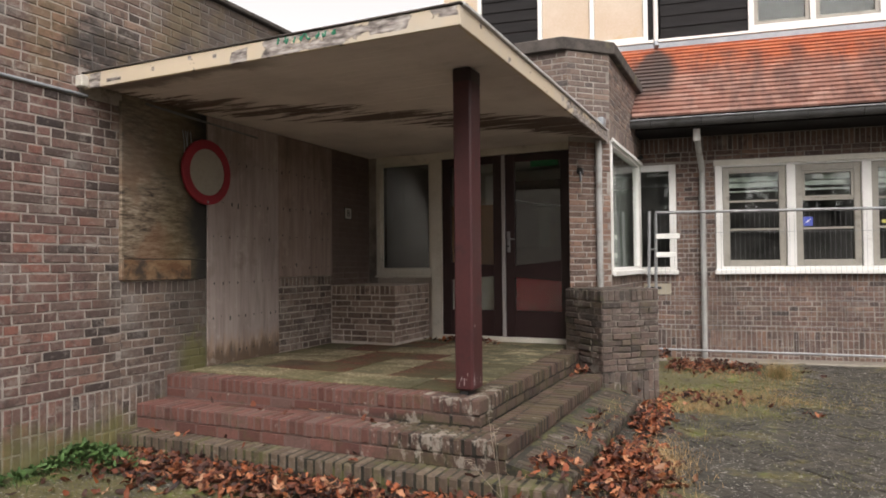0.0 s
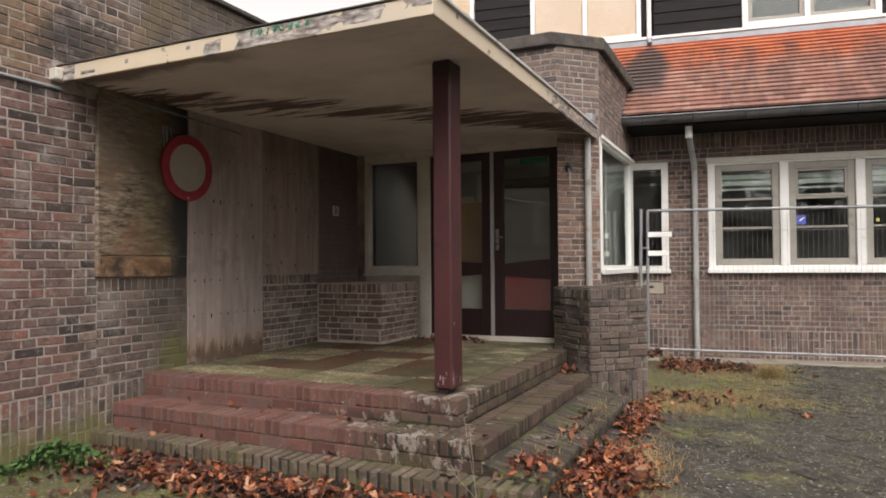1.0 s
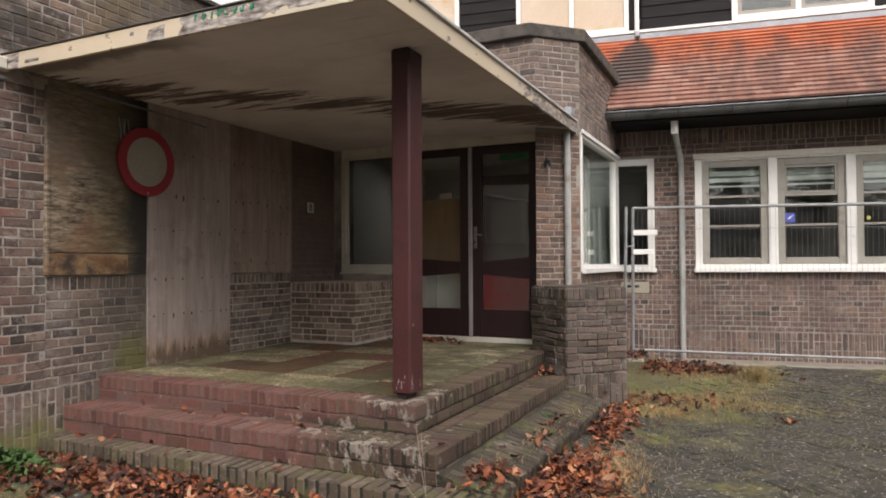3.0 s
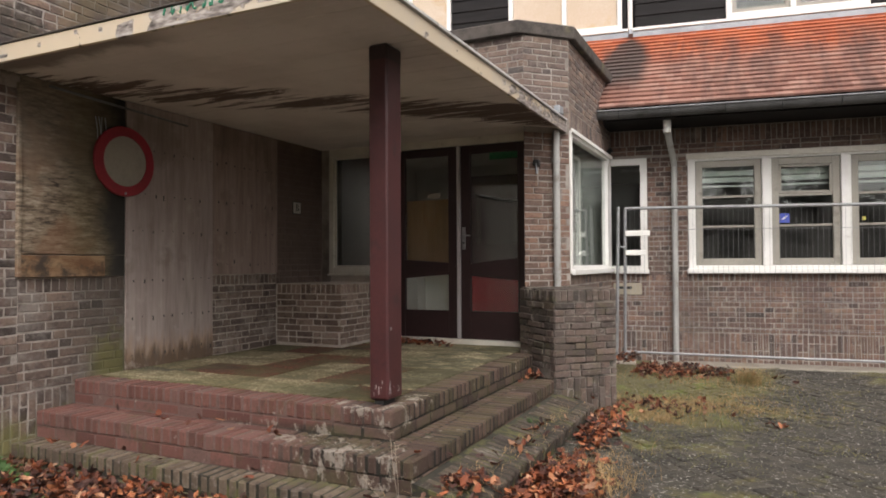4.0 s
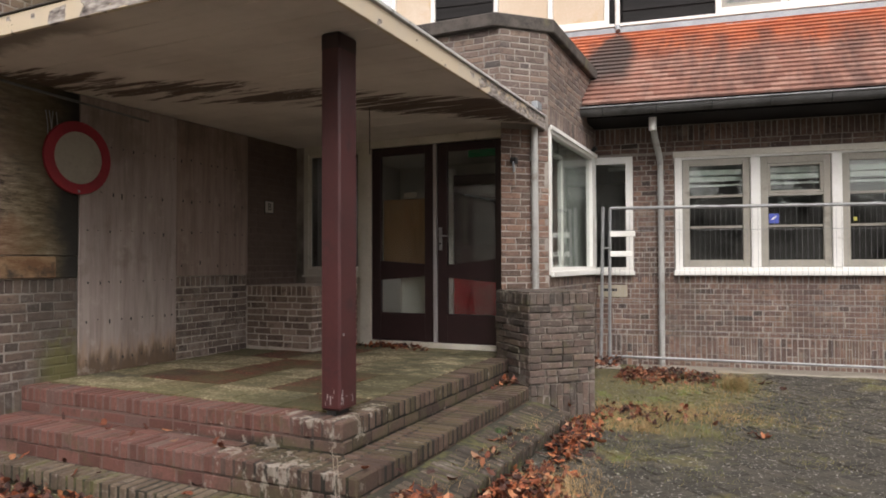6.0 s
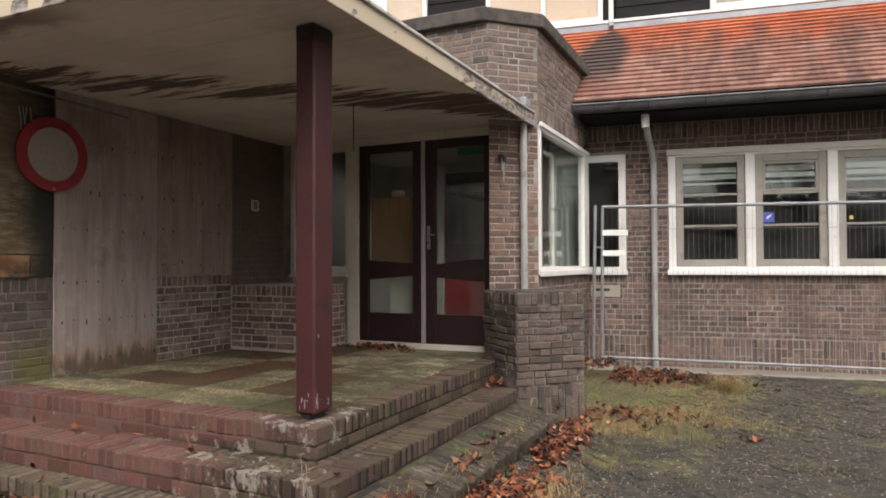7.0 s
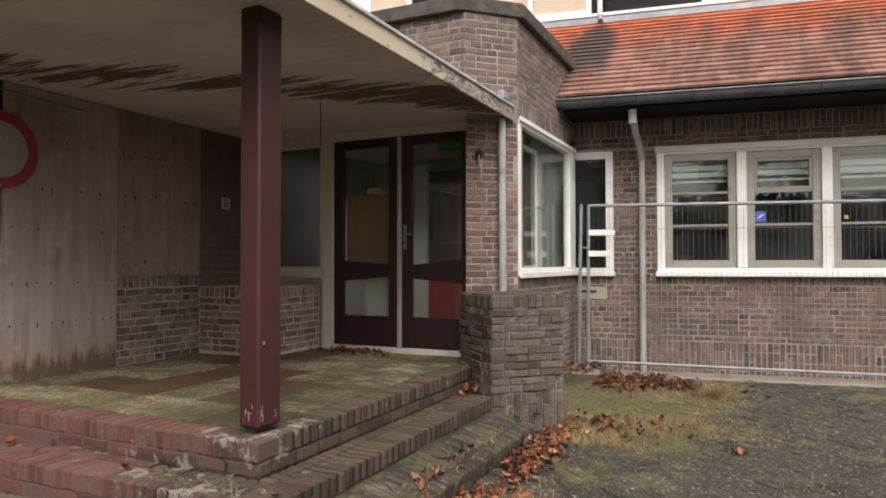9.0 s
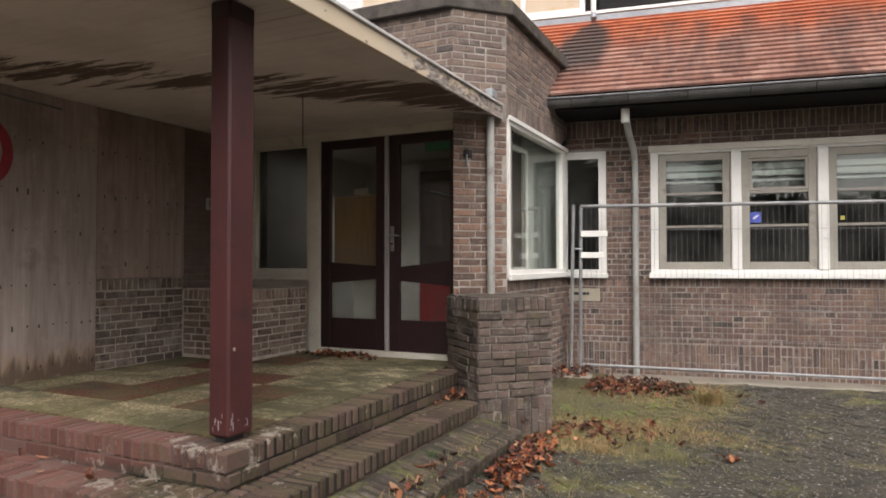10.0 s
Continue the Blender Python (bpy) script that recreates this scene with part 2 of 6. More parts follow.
def step_brick_mat():
    m, nt, bs = start_mat("worn_step_brick")
    r = piece_random(nt)
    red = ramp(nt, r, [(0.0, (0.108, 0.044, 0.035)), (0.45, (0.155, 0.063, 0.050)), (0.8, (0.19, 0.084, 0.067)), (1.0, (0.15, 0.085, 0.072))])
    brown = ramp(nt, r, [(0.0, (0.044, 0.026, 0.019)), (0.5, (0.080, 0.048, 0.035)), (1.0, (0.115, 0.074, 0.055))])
    grain = noise_tex(nt, 45, 5, rough=0.7)
    c = mixc(nt, 0.4, step_colours(nt, red, brown), ramp(nt, grain, [(0.3, (0.35, 0.35, 0.35)), (0.7, (1, 1, 1))]), "MULTIPLY")
    finish(nt, bs, c, 0.88, grain, 0.6, 0.005)
    return m


def step_joint_mat():
    m, nt, bs = start_mat("step_joint")
    grain = noise_tex(nt, 70, 4)
    c = step_colours(nt, mixc(nt, grain, (0.085, 0.050, 0.042), (0.20, 0.128, 0.108)), mixc(nt, grain, (0.012, 0.010, 0.008), (0.026, 0.022, 0.016)))
    finish(nt, bs, c, 0.95, grain, 0.6, 0.005)
    return m


M_STEP, M_STEPJOINT = step_brick_mat(), step_joint_mat()
M_BORDEREARTH = surf("mossy_earth", (0.036, 0.032, 0.020), (0.018, 0.016, 0.012), 6, 60, 0.95, 0.6, stain=(0.085, 0.082, 0.03), stain_scale=4, stain_lo=0.5, stain_hi=0.62)
M_JOINTEARTH = surf("joint_earth", (0.017, 0.015, 0.011), (0.009, 0.008, 0.006), 5, 80, 0.95, 0.5, stain=(0.034, 0.036, 0.012), stain_scale=5, stain_lo=0.58, stain_hi=0.7)
M_MORTAR = surf("lime_mortar", (0.37, 0.33, 0.295), (0.24, 0.21, 0.185), 4, 80, 0.95, 0.4, stain=(0.13, 0.108, 0.094), stain_lo=0.47, stain_hi=0.7)
M_SOIL = surf("dark_joint_soil", (0.034, 0.031, 0.022), (0.02, 0.018, 0.014), 5, 80, 0.95, 0.4, stain=(0.05, 0.058, 0.016))
M_MORTARD = surf("dirty_mortar", (0.60, 0.53, 0.465), (0.42, 0.365, 0.31), 4, 80, 0.95, 0.4, stain=(0.08, 0.085, 0.03))
M_STONE = surf("dark_weathered_concrete", (0.095, 0.08, 0.07), (0.04, 0.034, 0.03), 6, 70, 0.9, 0.6, stain=(0.115, 0.105, 0.06), stain_scale=4)
M_WHITE = surf("white_paint", (0.80, 0.79, 0.76), (0.72, 0.705, 0.67), 2.5, 40, 0.5, 0.08, stain=(0.42, 0.39, 0.34), stain_scale=5, stain_lo=0.62, stain_hi=0.8)
M_PIPEWHITE = surf("white_pipe_paint", (0.78, 0.77, 0.74), (0.70, 0.69, 0.66), 3, 40, 0.45, 0.05)
M_CREAMFRAME = surf("old_cream_paint", (0.68, 0.64, 0.565), (0.57, 0.535, 0.465), 3, 50, 0.55, 0.1, stain=(0.26, 0.24, 0.2), stain_scale=6, stain_lo=0.58, stain_hi=0.78)
M_MAROON = surf("dark_maroon_paint", (0.030, 0.013, 0.014), (0.022, 0.010, 0.011), 3, 50, 0.42, 0.06)
M_POST = surf("maroon_painted_steel", (0.066, 0.0175, 0.018), (0.047, 0.0135, 0.0145), 2.5, 45, 0.5, 0.1, stain=(0.035, 0.014, 0.015), stain_scale=4)
M_BARE = surf("bare_primer_flakes", (0.36, 0.31, 0.30), (0.24, 0.20, 0.20), 20, 90, 0.8, 0.3)
M_LEAD = surf("grey_lead", (0.36, 0.38, 0.40), (0.26, 0.28, 0.30), 3, 30, 0.55, 0.2, metal=0.3)
M_ZINCPALE = surf("pale_zinc_edge", (0.58, 0.57, 0.55), (0.44, 0.435, 0.42), 5, 50, 0.6, 0.1, stain=(0.2, 0.19, 0.17), stain_scale=4)
M_ZINC = surf("galvanised_steel", (0.36, 0.36, 0.365), (0.26, 0.265, 0.27), 8, 60, 0.62, 0.1, metal=0.75)
M_PIPE = surf("grey_pipe_paint", (0.40, 0.395, 0.38), (0.30, 0.295, 0.28), 4, 50, 0.5, 0.1, stain=(0.2, 0.18, 0.15), stain_scale=4)
M_GUTTER = surf("dark_gutter", (0.022, 0.023, 0.025), (0.04, 0.04, 0.041), 4, 50, 0.7, 0.15)
M_TROUGH = surf("grey_zinc_gutter", (0.085, 0.083, 0.082), (0.055, 0.054, 0.054), 5, 50, 0.6, 0.15, stain=(0.03, 0.03, 0.026), stain_scale=3)
M_GUTTEREDGE = surf("worn_gutter_rim", (0.20, 0.20, 0.205), (0.11, 0.112, 0.115), 6, 50, 0.55, 0.1, metal=0.2)
M_BLACK = surf("black_weatherboard", (0.010, 0.009, 0.009), (0.018, 0.016, 0.016), 3, 60, 0.65, 0.3, stretch=(0.5, 0.5, 5))
M_BLACK.node_tree.nodes["Principled BSDF"].inputs["Specular IOR Level"].default_value = 0.15
M_BOARDCREAM = surf("cream_board", (0.60, 0.50, 0.40), (0.53, 0.42, 0.31), 1.6, 40, 0.7, 0.1, stain=(0.5, 0.33, 0.16), stain_scale=1.5, stain_lo=0.56, stain_hi=0.75)
M_ROOM = surf("room_plaster", (0.58, 0.555, 0.52), (0.50, 0.475, 0.44), 2, 40, 0.9, 0.1)
# dark copy of the room plaster: indoor gloom is put into its colour
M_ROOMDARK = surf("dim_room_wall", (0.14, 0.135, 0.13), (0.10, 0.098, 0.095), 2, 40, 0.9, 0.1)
M_SIGNWHITE = surf("dirty_sign_face", (0.36, 0.33, 0.275), (0.29, 0.265, 0.22), 3, 30, 0.6, 0.05, stain=(0.25, 0.24, 0.18), stain_scale=3)
M_SIGNRED = surf("sign_red", (0.32, 0.018, 0.03), (0.25, 0.015, 0.025), 4, 40, 0.5, 0.05)
M_REDPANEL = surf("red_panel", (0.62, 0.018, 0.034), (0.52, 0.015, 0.028), 2, 40, 0.45, 0.05)
M_WOODPANEL = surf("ochre_wood_panel", (0.42, 0.235, 0.11), (0.33, 0.18, 0.085), 3, 60, 0.6, 0.1, stretch=(6, 6, 0.8))
M_GREENGREY = surf("grey_green_panel", (0.24, 0.255, 0.235), (0.20, 0.215, 0.195), 2, 40, 0.7, 0.05)
M_EXIT = surf("green_sign", (0.02, 0.35, 0.14), (0.02, 0.28, 0.11), 4, 40, 0.5, 0.05)
M_BLUE = surf("blue_sticker", (0.10, 0.14, 0.55), (0.08, 0.11, 0.45), 8, 40, 0.4, 0.02)
M_YELLOW = surf("yellow_sticker", (0.6, 0.55, 0.15), (0.55, 0.5, 0.12), 8, 40, 0.4, 0.02)
M_INK = surf("black_ink", (0.02, 0.02, 0.02), (0.03, 0.03, 0.03), 8, 40, 0.6, 0.02)
M_GRAFFITI = surf("green_spray_paint", (0.02, 0.26, 0.14), (0.03, 0.20, 0.12), 20, 90, 0.6, 0.1)
M_BLIND = surf("pale_blind_slat", (0.60, 0.64, 0.60), (0.50, 0.54, 0.50), 5, 40, 0.6, 0.05)
M_CONCRETE = surf("sandy_concrete", (0.27, 0.24, 0.20), (0.20, 0.175, 0.145), 3, 60, 0.9, 0.4, stain=(0.12, 0.11, 0.07), stain_scale=2.5)
M_BARK = surf("bark", (0.10, 0.08, 0.06), (0.05, 0.04, 0.03), 8, 40, 0.95, 0.8)
M_FOLIAGE = surf("evergreen_foliage", (0.035, 0.055, 0.02), (0.055, 0.075, 0.03), 3, 30, 0.8, 0.1, vary=0.6)
M_GRASS = surf("tired_grass", (0.09, 0.11, 0.027), (0.18, 0.15, 0.055), 4, 30, 0.8, 0.1, vary=0.5)
M_DRYGRASS = surf("dry_grass", (0.36, 0.24, 0.11), (0.26, 0.17, 0.08), 4, 30, 0.8, 0.1, vary=0.5)
M_WEED = surf("green_weed", (0.03, 0.075, 0.016), (0.06, 0.115, 0.028), 6, 30, 0.7, 0.1, vary=0.5)


def leaf_mat(name="fallen_oak_leaf", wet=1.0):
    m, nt, bs = start_mat(name)
    c = ramp(nt, piece_random(nt), [(0.0, (0.030, 0.013, 0.009)), (0.22, (0.065, 0.024, 0.014)), (0.45, (0.13, 0.042, 0.019)), (0.62, (0.23, 0.070, 0.026)), (0.76, (0.34, 0.115, 0.040)), (0.88, (0.40, 0.19, 0.085)), (0.95, (0.50, 0.33, 0.20)), (1.0, (0.09, 0.034, 0.018))])
    c = mixc(nt, 1.0, c, (wet, wet * 0.85, wet * 0.85), "MULTIPLY") if wet < 1 else c
    finish(nt, bs, mixc(nt, 0.3, c, ramp(nt, noise_tex(nt, 60, 4), [(0.3, (0.3, 0.3, 0.3)), (0.7, (1, 1, 1))]), "MULTIPLY"), 0.7)
    return m


M_LEAF, M_LEAFDARK = leaf_mat("fallen_oak_leaf", 0.99), leaf_mat("wet_oak_leaf", 0.58)


def plywood_mat(name="weathered_plywood", tone=(0.98, 0.985, 1.05)):
    """Grey weathered plywood with vertical grain, screw heads' rust and a damp brown foot."""
    m, nt, bs = start_mat(name)
    g = noise_tex(nt, 5, 6, (3, 3, 0.25), 0.65)
    c = ramp(nt, g, [(0.3, (0.25, 0.197, 0.169)), (0.5, (0.345, 0.28, 0.242)), (0.7, (0.42, 0.352, 0.305))])
    foot = window_fac(nt, mathn(nt, "ADD", axis(nt, 2), mathn(nt, "MULTIPLY", noise_tex(nt, 6, 5, (2, 2, 0.6)), 0.55)), 1.12, 0.78)
    c = mixc(nt, mathn(nt, "MULTIPLY", foot, 0.7), c, (0.35, 0.20, 0.095))
    foot2 = window_fac(nt, mathn(nt, "ADD", axis(nt, 2), mathn(nt, "MULTIPLY", noise_tex(nt, 11, 5, (2.4, 2.4, 0.4)), 0.45)), 0.97, 0.80)
    c = mixc(nt, mathn(nt, "MULTIPLY", foot2, 0.75), c, (0.07, 0.05, 0.032))
    c = mixc(nt, mathn(nt, "MULTIPLY", window_fac(nt, noise_tex(nt, 2.2, 5, (1.6, 1.6, 0.35)), 0.52, 0.7), 0.45), c, (0.15, 0.125, 0.10))
    c = mixc(nt, mathn(nt, "MULTIPLY", window_fac(nt, noise_tex(nt, 1.6, 6, rough=0.65), 0.5, 0.64), 0.4), c, (0.16, 0.125, 0.095))
    c = mixc(nt, mathn(nt, "MULTIPLY", window_fac(nt, noise_tex(nt, 6, 6, rough=0.7), 0.56, 0.68), 0.35), c, (0.50, 0.44, 0.37))
    c = mixc(nt, 1.0, c, tone, "MULTIPLY")
    finish(nt, bs, c, 0.85, noise_tex(nt, 30, 4, (3, 3, 0.2)), 0.3, 0.003)
    return m


def oldboard_mat():
    """Board over the side window: delaminated, brown and mossy, almost black by its inner edge."""
    m, nt, bs = start_mat("rotten_board")
    g = noise_tex(nt, 8, 8, (0.8, 0.8, 4), 0.78)
    c = ramp(nt, g, [(0.38, (0.035, 0.026, 0.019)), (0.46, (0.15, 0.11, 0.074)), (0.55, (0.27, 0.21, 0.15)), (0.66, (0.44, 0.375, 0.29))])
    c = mixc(nt, mathn(nt, "MULTIPLY", window_fac(nt, noise_tex(nt, 2.4, 6), 0.47, 0.6), 0.6), c, (0.20, 0.105, 0.055))
    c = mixc(nt, mathn(nt, "MULTIPLY", window_fac(nt, mathn(nt, "ADD", axis(nt, 2), mathn(nt, "MULTIPLY", noise_tex(nt, 3.5, 6), 0.9)), 2.35, 2.75), 0.45), c, (0.21, 0.185, 0.15))
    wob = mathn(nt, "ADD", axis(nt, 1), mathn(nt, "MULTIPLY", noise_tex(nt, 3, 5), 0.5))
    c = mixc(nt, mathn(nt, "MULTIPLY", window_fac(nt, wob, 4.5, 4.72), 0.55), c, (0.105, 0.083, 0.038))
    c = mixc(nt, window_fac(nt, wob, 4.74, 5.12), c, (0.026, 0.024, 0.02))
    finish(nt, bs, c, 0.9, noise_tex(nt, 22, 5, (0.5, 0.5, 5)), 0.7, 0.008)
    return m


def soffit_mat():
    """Old cream-brown paint on matchboarding, peeled in long dark flakes along the boards."""
    m, nt, bs = start_mat("peeling_soffit_paint")
    c = mixc(nt, window_fac(nt, noise_tex(nt, 2, 5), 0.35, 0.7), (0.705, 0.645, 0.615), (0.60, 0.545, 0.52))
    x, y = axis(nt, 0), axis(nt, 1)
    line = mathn(nt, "SUBTRACT", y, mathn(nt, "MULTIPLY", x, 0.87))      # the damp band runs across at a slant
    band = mathn(nt, "MULTIPLY", window_fac(nt, line, 7.75, 8.3), window_fac(nt, line, 9.15, 8.6))
    flake = noise_tex(nt, 2.2, 9, (0.5, 5.4, 1), 0.74)
    f = window_fac(nt, mathn(nt, "ADD", flake, mathn(nt, "ADD", mathn(nt, "MULTIPLY", band, 0.13), mathn(nt, "MULTIPLY", window_fac(nt, x, -2.4, -1.6), 0.10))), 0.600, 0.606)
    f = mathn(nt, "MULTIPLY", f, window_fac(nt, band, 0.05, 0.25))
    under = mixc(nt, noise_tex(nt, 12, 5, (0.8, 4, 1)), (0.018, 0.013, 0.012), (0.15, 0.082, 0.056))
    c = mixc(nt, mathn(nt, "MULTIPLY", f, 0.93), c, under)
    edge = mathn(nt, "MULTIPLY", window_fac(nt, mathn(nt, "ADD", y, mathn(nt, "MULTIPLY", noise_tex(nt, 2.5, 5, (1, 1, 1)), 0.5)), 4.22, 4.08), window_fac(nt, x, -2.7, -3.4))
    c = mixc(nt, mathn(nt, "MULTIPLY", edge, 0.75), c, (0.10, 0.072, 0.052))
    finish(nt, bs, c, 0.75, flake, 0.35, 0.006)
    return m


def fascia_mat():
    """Cream paint that flakes off to grey wood."""
    m, nt, bs = start_mat("flaking_cream_fascia")
    c = mixc(nt, window_fac(nt, noise_tex(nt, 3, 5), 0.4, 0.7), (0.60, 0.50, 0.365), (0.55, 0.48, 0.385))
    x, z = axis(nt, 0), axis(nt, 2)
    front = window_fac(nt, axis(nt, 1), 3.75, 3.66)
    wet = mathn(nt, "MULTIPLY", window_fac(nt, axis(nt, 1), 5.6, 6.4), 0.22)
    for xc, w, zc, h in ((-2.48, 0.37, 2.875, 0.065), (-1.90, 0.13, 2.885, 0.05), (-1.53, 0.09, 2.90, 0.035), (-3.06, 0.07, 2.84, 0.05), (-4.47, 0.06, 2.86, 0.06), (-4.26, 0.07, 2.845, 0.012), (-3.86, 0.022, 2.875, 0.025), (-3.50, 0.014, 2.90, 0.012), (-3.27, 0.016, 2.88, 0.015)):
        dx = mathn(nt, "DIVIDE", mathn(nt, "ABSOLUTE", mathn(nt, "SUBTRACT", x, xc)), w)
        dz = mathn(nt, "DIVIDE", mathn(nt, "ABSOLUTE", mathn(nt, "SUBTRACT", z, zc)), h)
        spot = window_fac(nt, mathn(nt, "MAXIMUM", dx, dz), 1.25, 0.75)
        wet = mathn(nt, "MAXIMUM", wet, mathn(nt, "MULTIPLY", mathn(nt, "MULTIPLY", spot, front), 0.3))
    fl = window_fac(nt, mathn(nt, "ADD", noise_tex(nt, 7, 6, (1, 1, 1.6), 0.62), wet), 0.66, 0.675)
    wood = ramp(nt, noise_tex(nt, 14, 5, (0.7, 0.7, 2.5)), [(0.33, (0.05, 0.04, 0.034)), (0.48, (0.25, 0.215, 0.195)), (0.66, (0.52, 0.47, 0.43))])
    # dark outline: the shadow at the flake edges, put into the colour
    rim = mathn(nt, "SUBTRACT", window_fac(nt, mathn(nt, "ADD", noise_tex(nt, 7, 6, (1, 1, 1.6), 0.62), wet), 0.645, 0.656), fl, True)
    c = mixc(nt, mathn(nt, "MULTIPLY", rim, 0.8), mixc(nt, fl, c, wood), (0.09, 0.055, 0.035))
    finish(nt, bs, c, 0.65, fl, 0.4, 0.004)
    return m


def tile_roof_mat():
    """Orange clay plain tiles, darkened by algae in long patches; a dark fan below the downpipe."""
    m, nt, bs = start_mat("orange_clay_tile")
    z = axis(nt, 2)
    r = piece_random(nt)
    c = ramp(nt, r, [(0.0, (0.31, 0.075, 0.031)), (0.5, (0.37, 0.098, 0.040)), (1.0, (0.41, 0.12, 0.052))])
    pale = ramp(nt, r, [(0.0, (0.18, 0.095, 0.074)), (0.5, (0.24, 0.128, 0.10)), (1.0, (0.27, 0.17, 0.14))])
    c = mixc(nt, mathn(nt, "MULTIPLY", window_fac(nt, mathn(nt, "ADD", z, mathn(nt, "MULTIPLY", noise_tex(nt, 1.4, 4), 0.9)), 5.05, 4.45), 0.85), c, pale)
    st = noise_tex(nt, 1.2, 7, (2.4, 0.4, 0.4), 0.7)
    upper = window_fac(nt, z, 4.78, 4.5)
    c = mixc(nt, mathn(nt, "MULTIPLY", mathn(nt, "MULTIPLY", window_fac(nt, st, 0.40, 0.64), upper), 0.68), c, (0.078, 0.047, 0.041))
    fan = mathn(nt, "ABSOLUTE", mathn(nt, "ADD", axis(nt, 0), 1.28))
    drop = mathn(nt, "MULTIPLY", mathn(nt, "SUBTRACT", 4.79, z), 2.0, True)
    wide = mathn(nt, "ADD", mathn(nt, "MULTIPLY", mathn(nt, "POWER", drop, 0.5), 0.33), mathn(nt, "MULTIPLY", noise_tex(nt, 5, 5), 0.16))
    inside = window_fac(nt, mathn(nt, "SUBTRACT", wide, fan), 0.0, 0.18)
    c = mixc(nt, mathn(nt, "MULTIPLY", mathn(nt, "MULTIPLY", inside, window_fac(nt, z, 3.5, 4.0)), 0.9), c, (0.045, 0.036, 0.033))
    finish(nt, bs, c, 0.8, noise_tex(nt, 50, 4), 0.3, 0.004)
    return m


def ground_like(name, a, b, mossy=1.0):
    """Paving or soil: dark grit with moss where nobody walks, more by the porch and the wing."""
    m, nt, bs = start_mat(name)
    base = mixc(nt, noise_tex(nt, 9, 6, rough=0.7), a, b)
    v = mathn(nt, "ADD", mathn(nt, "MULTIPLY", piece_random(nt), 0.8), 0.6)
    hsv = nt.nodes.new("ShaderNodeHueSaturation")
    nt.links.new(v, hsv.inputs["Value"])
    nt.links.new(base, hsv.inputs["Color"])
    c = hsv.outputs[0]
    x, y = axis(nt, 0), axis(nt, 1)
    near = mathn(nt, "MULTIPLY", window_fac(nt, x, 1.2, -0.6), window_fac(nt, y, 5.8, 8.0))
    near = mathn(nt, "MAXIMUM", near, mathn(nt, "MULTIPLY", window_fac(nt, x, -1.0, -2.4), 0.7))
    ms = noise_tex(nt, 1.5, 7, rough=0.68)
    f = window_fac(nt, mathn(nt, "ADD", ms, mathn(nt, "MULTIPLY", near, 0.2)), 0.54, 0.65)
    moss = mixc(nt, noise_tex(nt, 7, 6, rough=0.75), (0.045, 0.058, 0.012), (0.17, 0.13, 0.055))
    moss = mixc(nt, window_fac(nt, noise_tex(nt, 3.3, 6), 0.56, 0.64), moss, (0.13, 0.15, 0.03))
    c = mixc(nt, mathn(nt, "MULTIPLY", f, 0.8 * mossy), c, moss)
    pale = window_fac(nt, noise_tex(nt, 22, 6, (0.6, 1.8, 1), 0.75), 0.55, 0.68)
    c = mixc(nt, mathn(nt, "MULTIPLY", pale, 0.6), c, (0.17, 0.155, 0.13))
    speck = window_fac(nt, noise_tex(nt, 38, 3), 0.605, 0.66)
    c = mixc(nt, mathn(nt, "MULTIPLY", speck, 0.65), c, (0.38, 0.36, 0.32))
    dirt = window_fac(nt, noise_tex(nt, 16, 6, (0.6, 1.6, 1), 0.75), 0.5, 0.62)
    c = mixc(nt, mathn(nt, "MULTIPLY", dirt, 0.6), c, (0.032, 0.030, 0.024))
    finish(nt, bs, c, 0.92, noise_tex(nt, 70, 4), 0.8, 0.006)
    return m


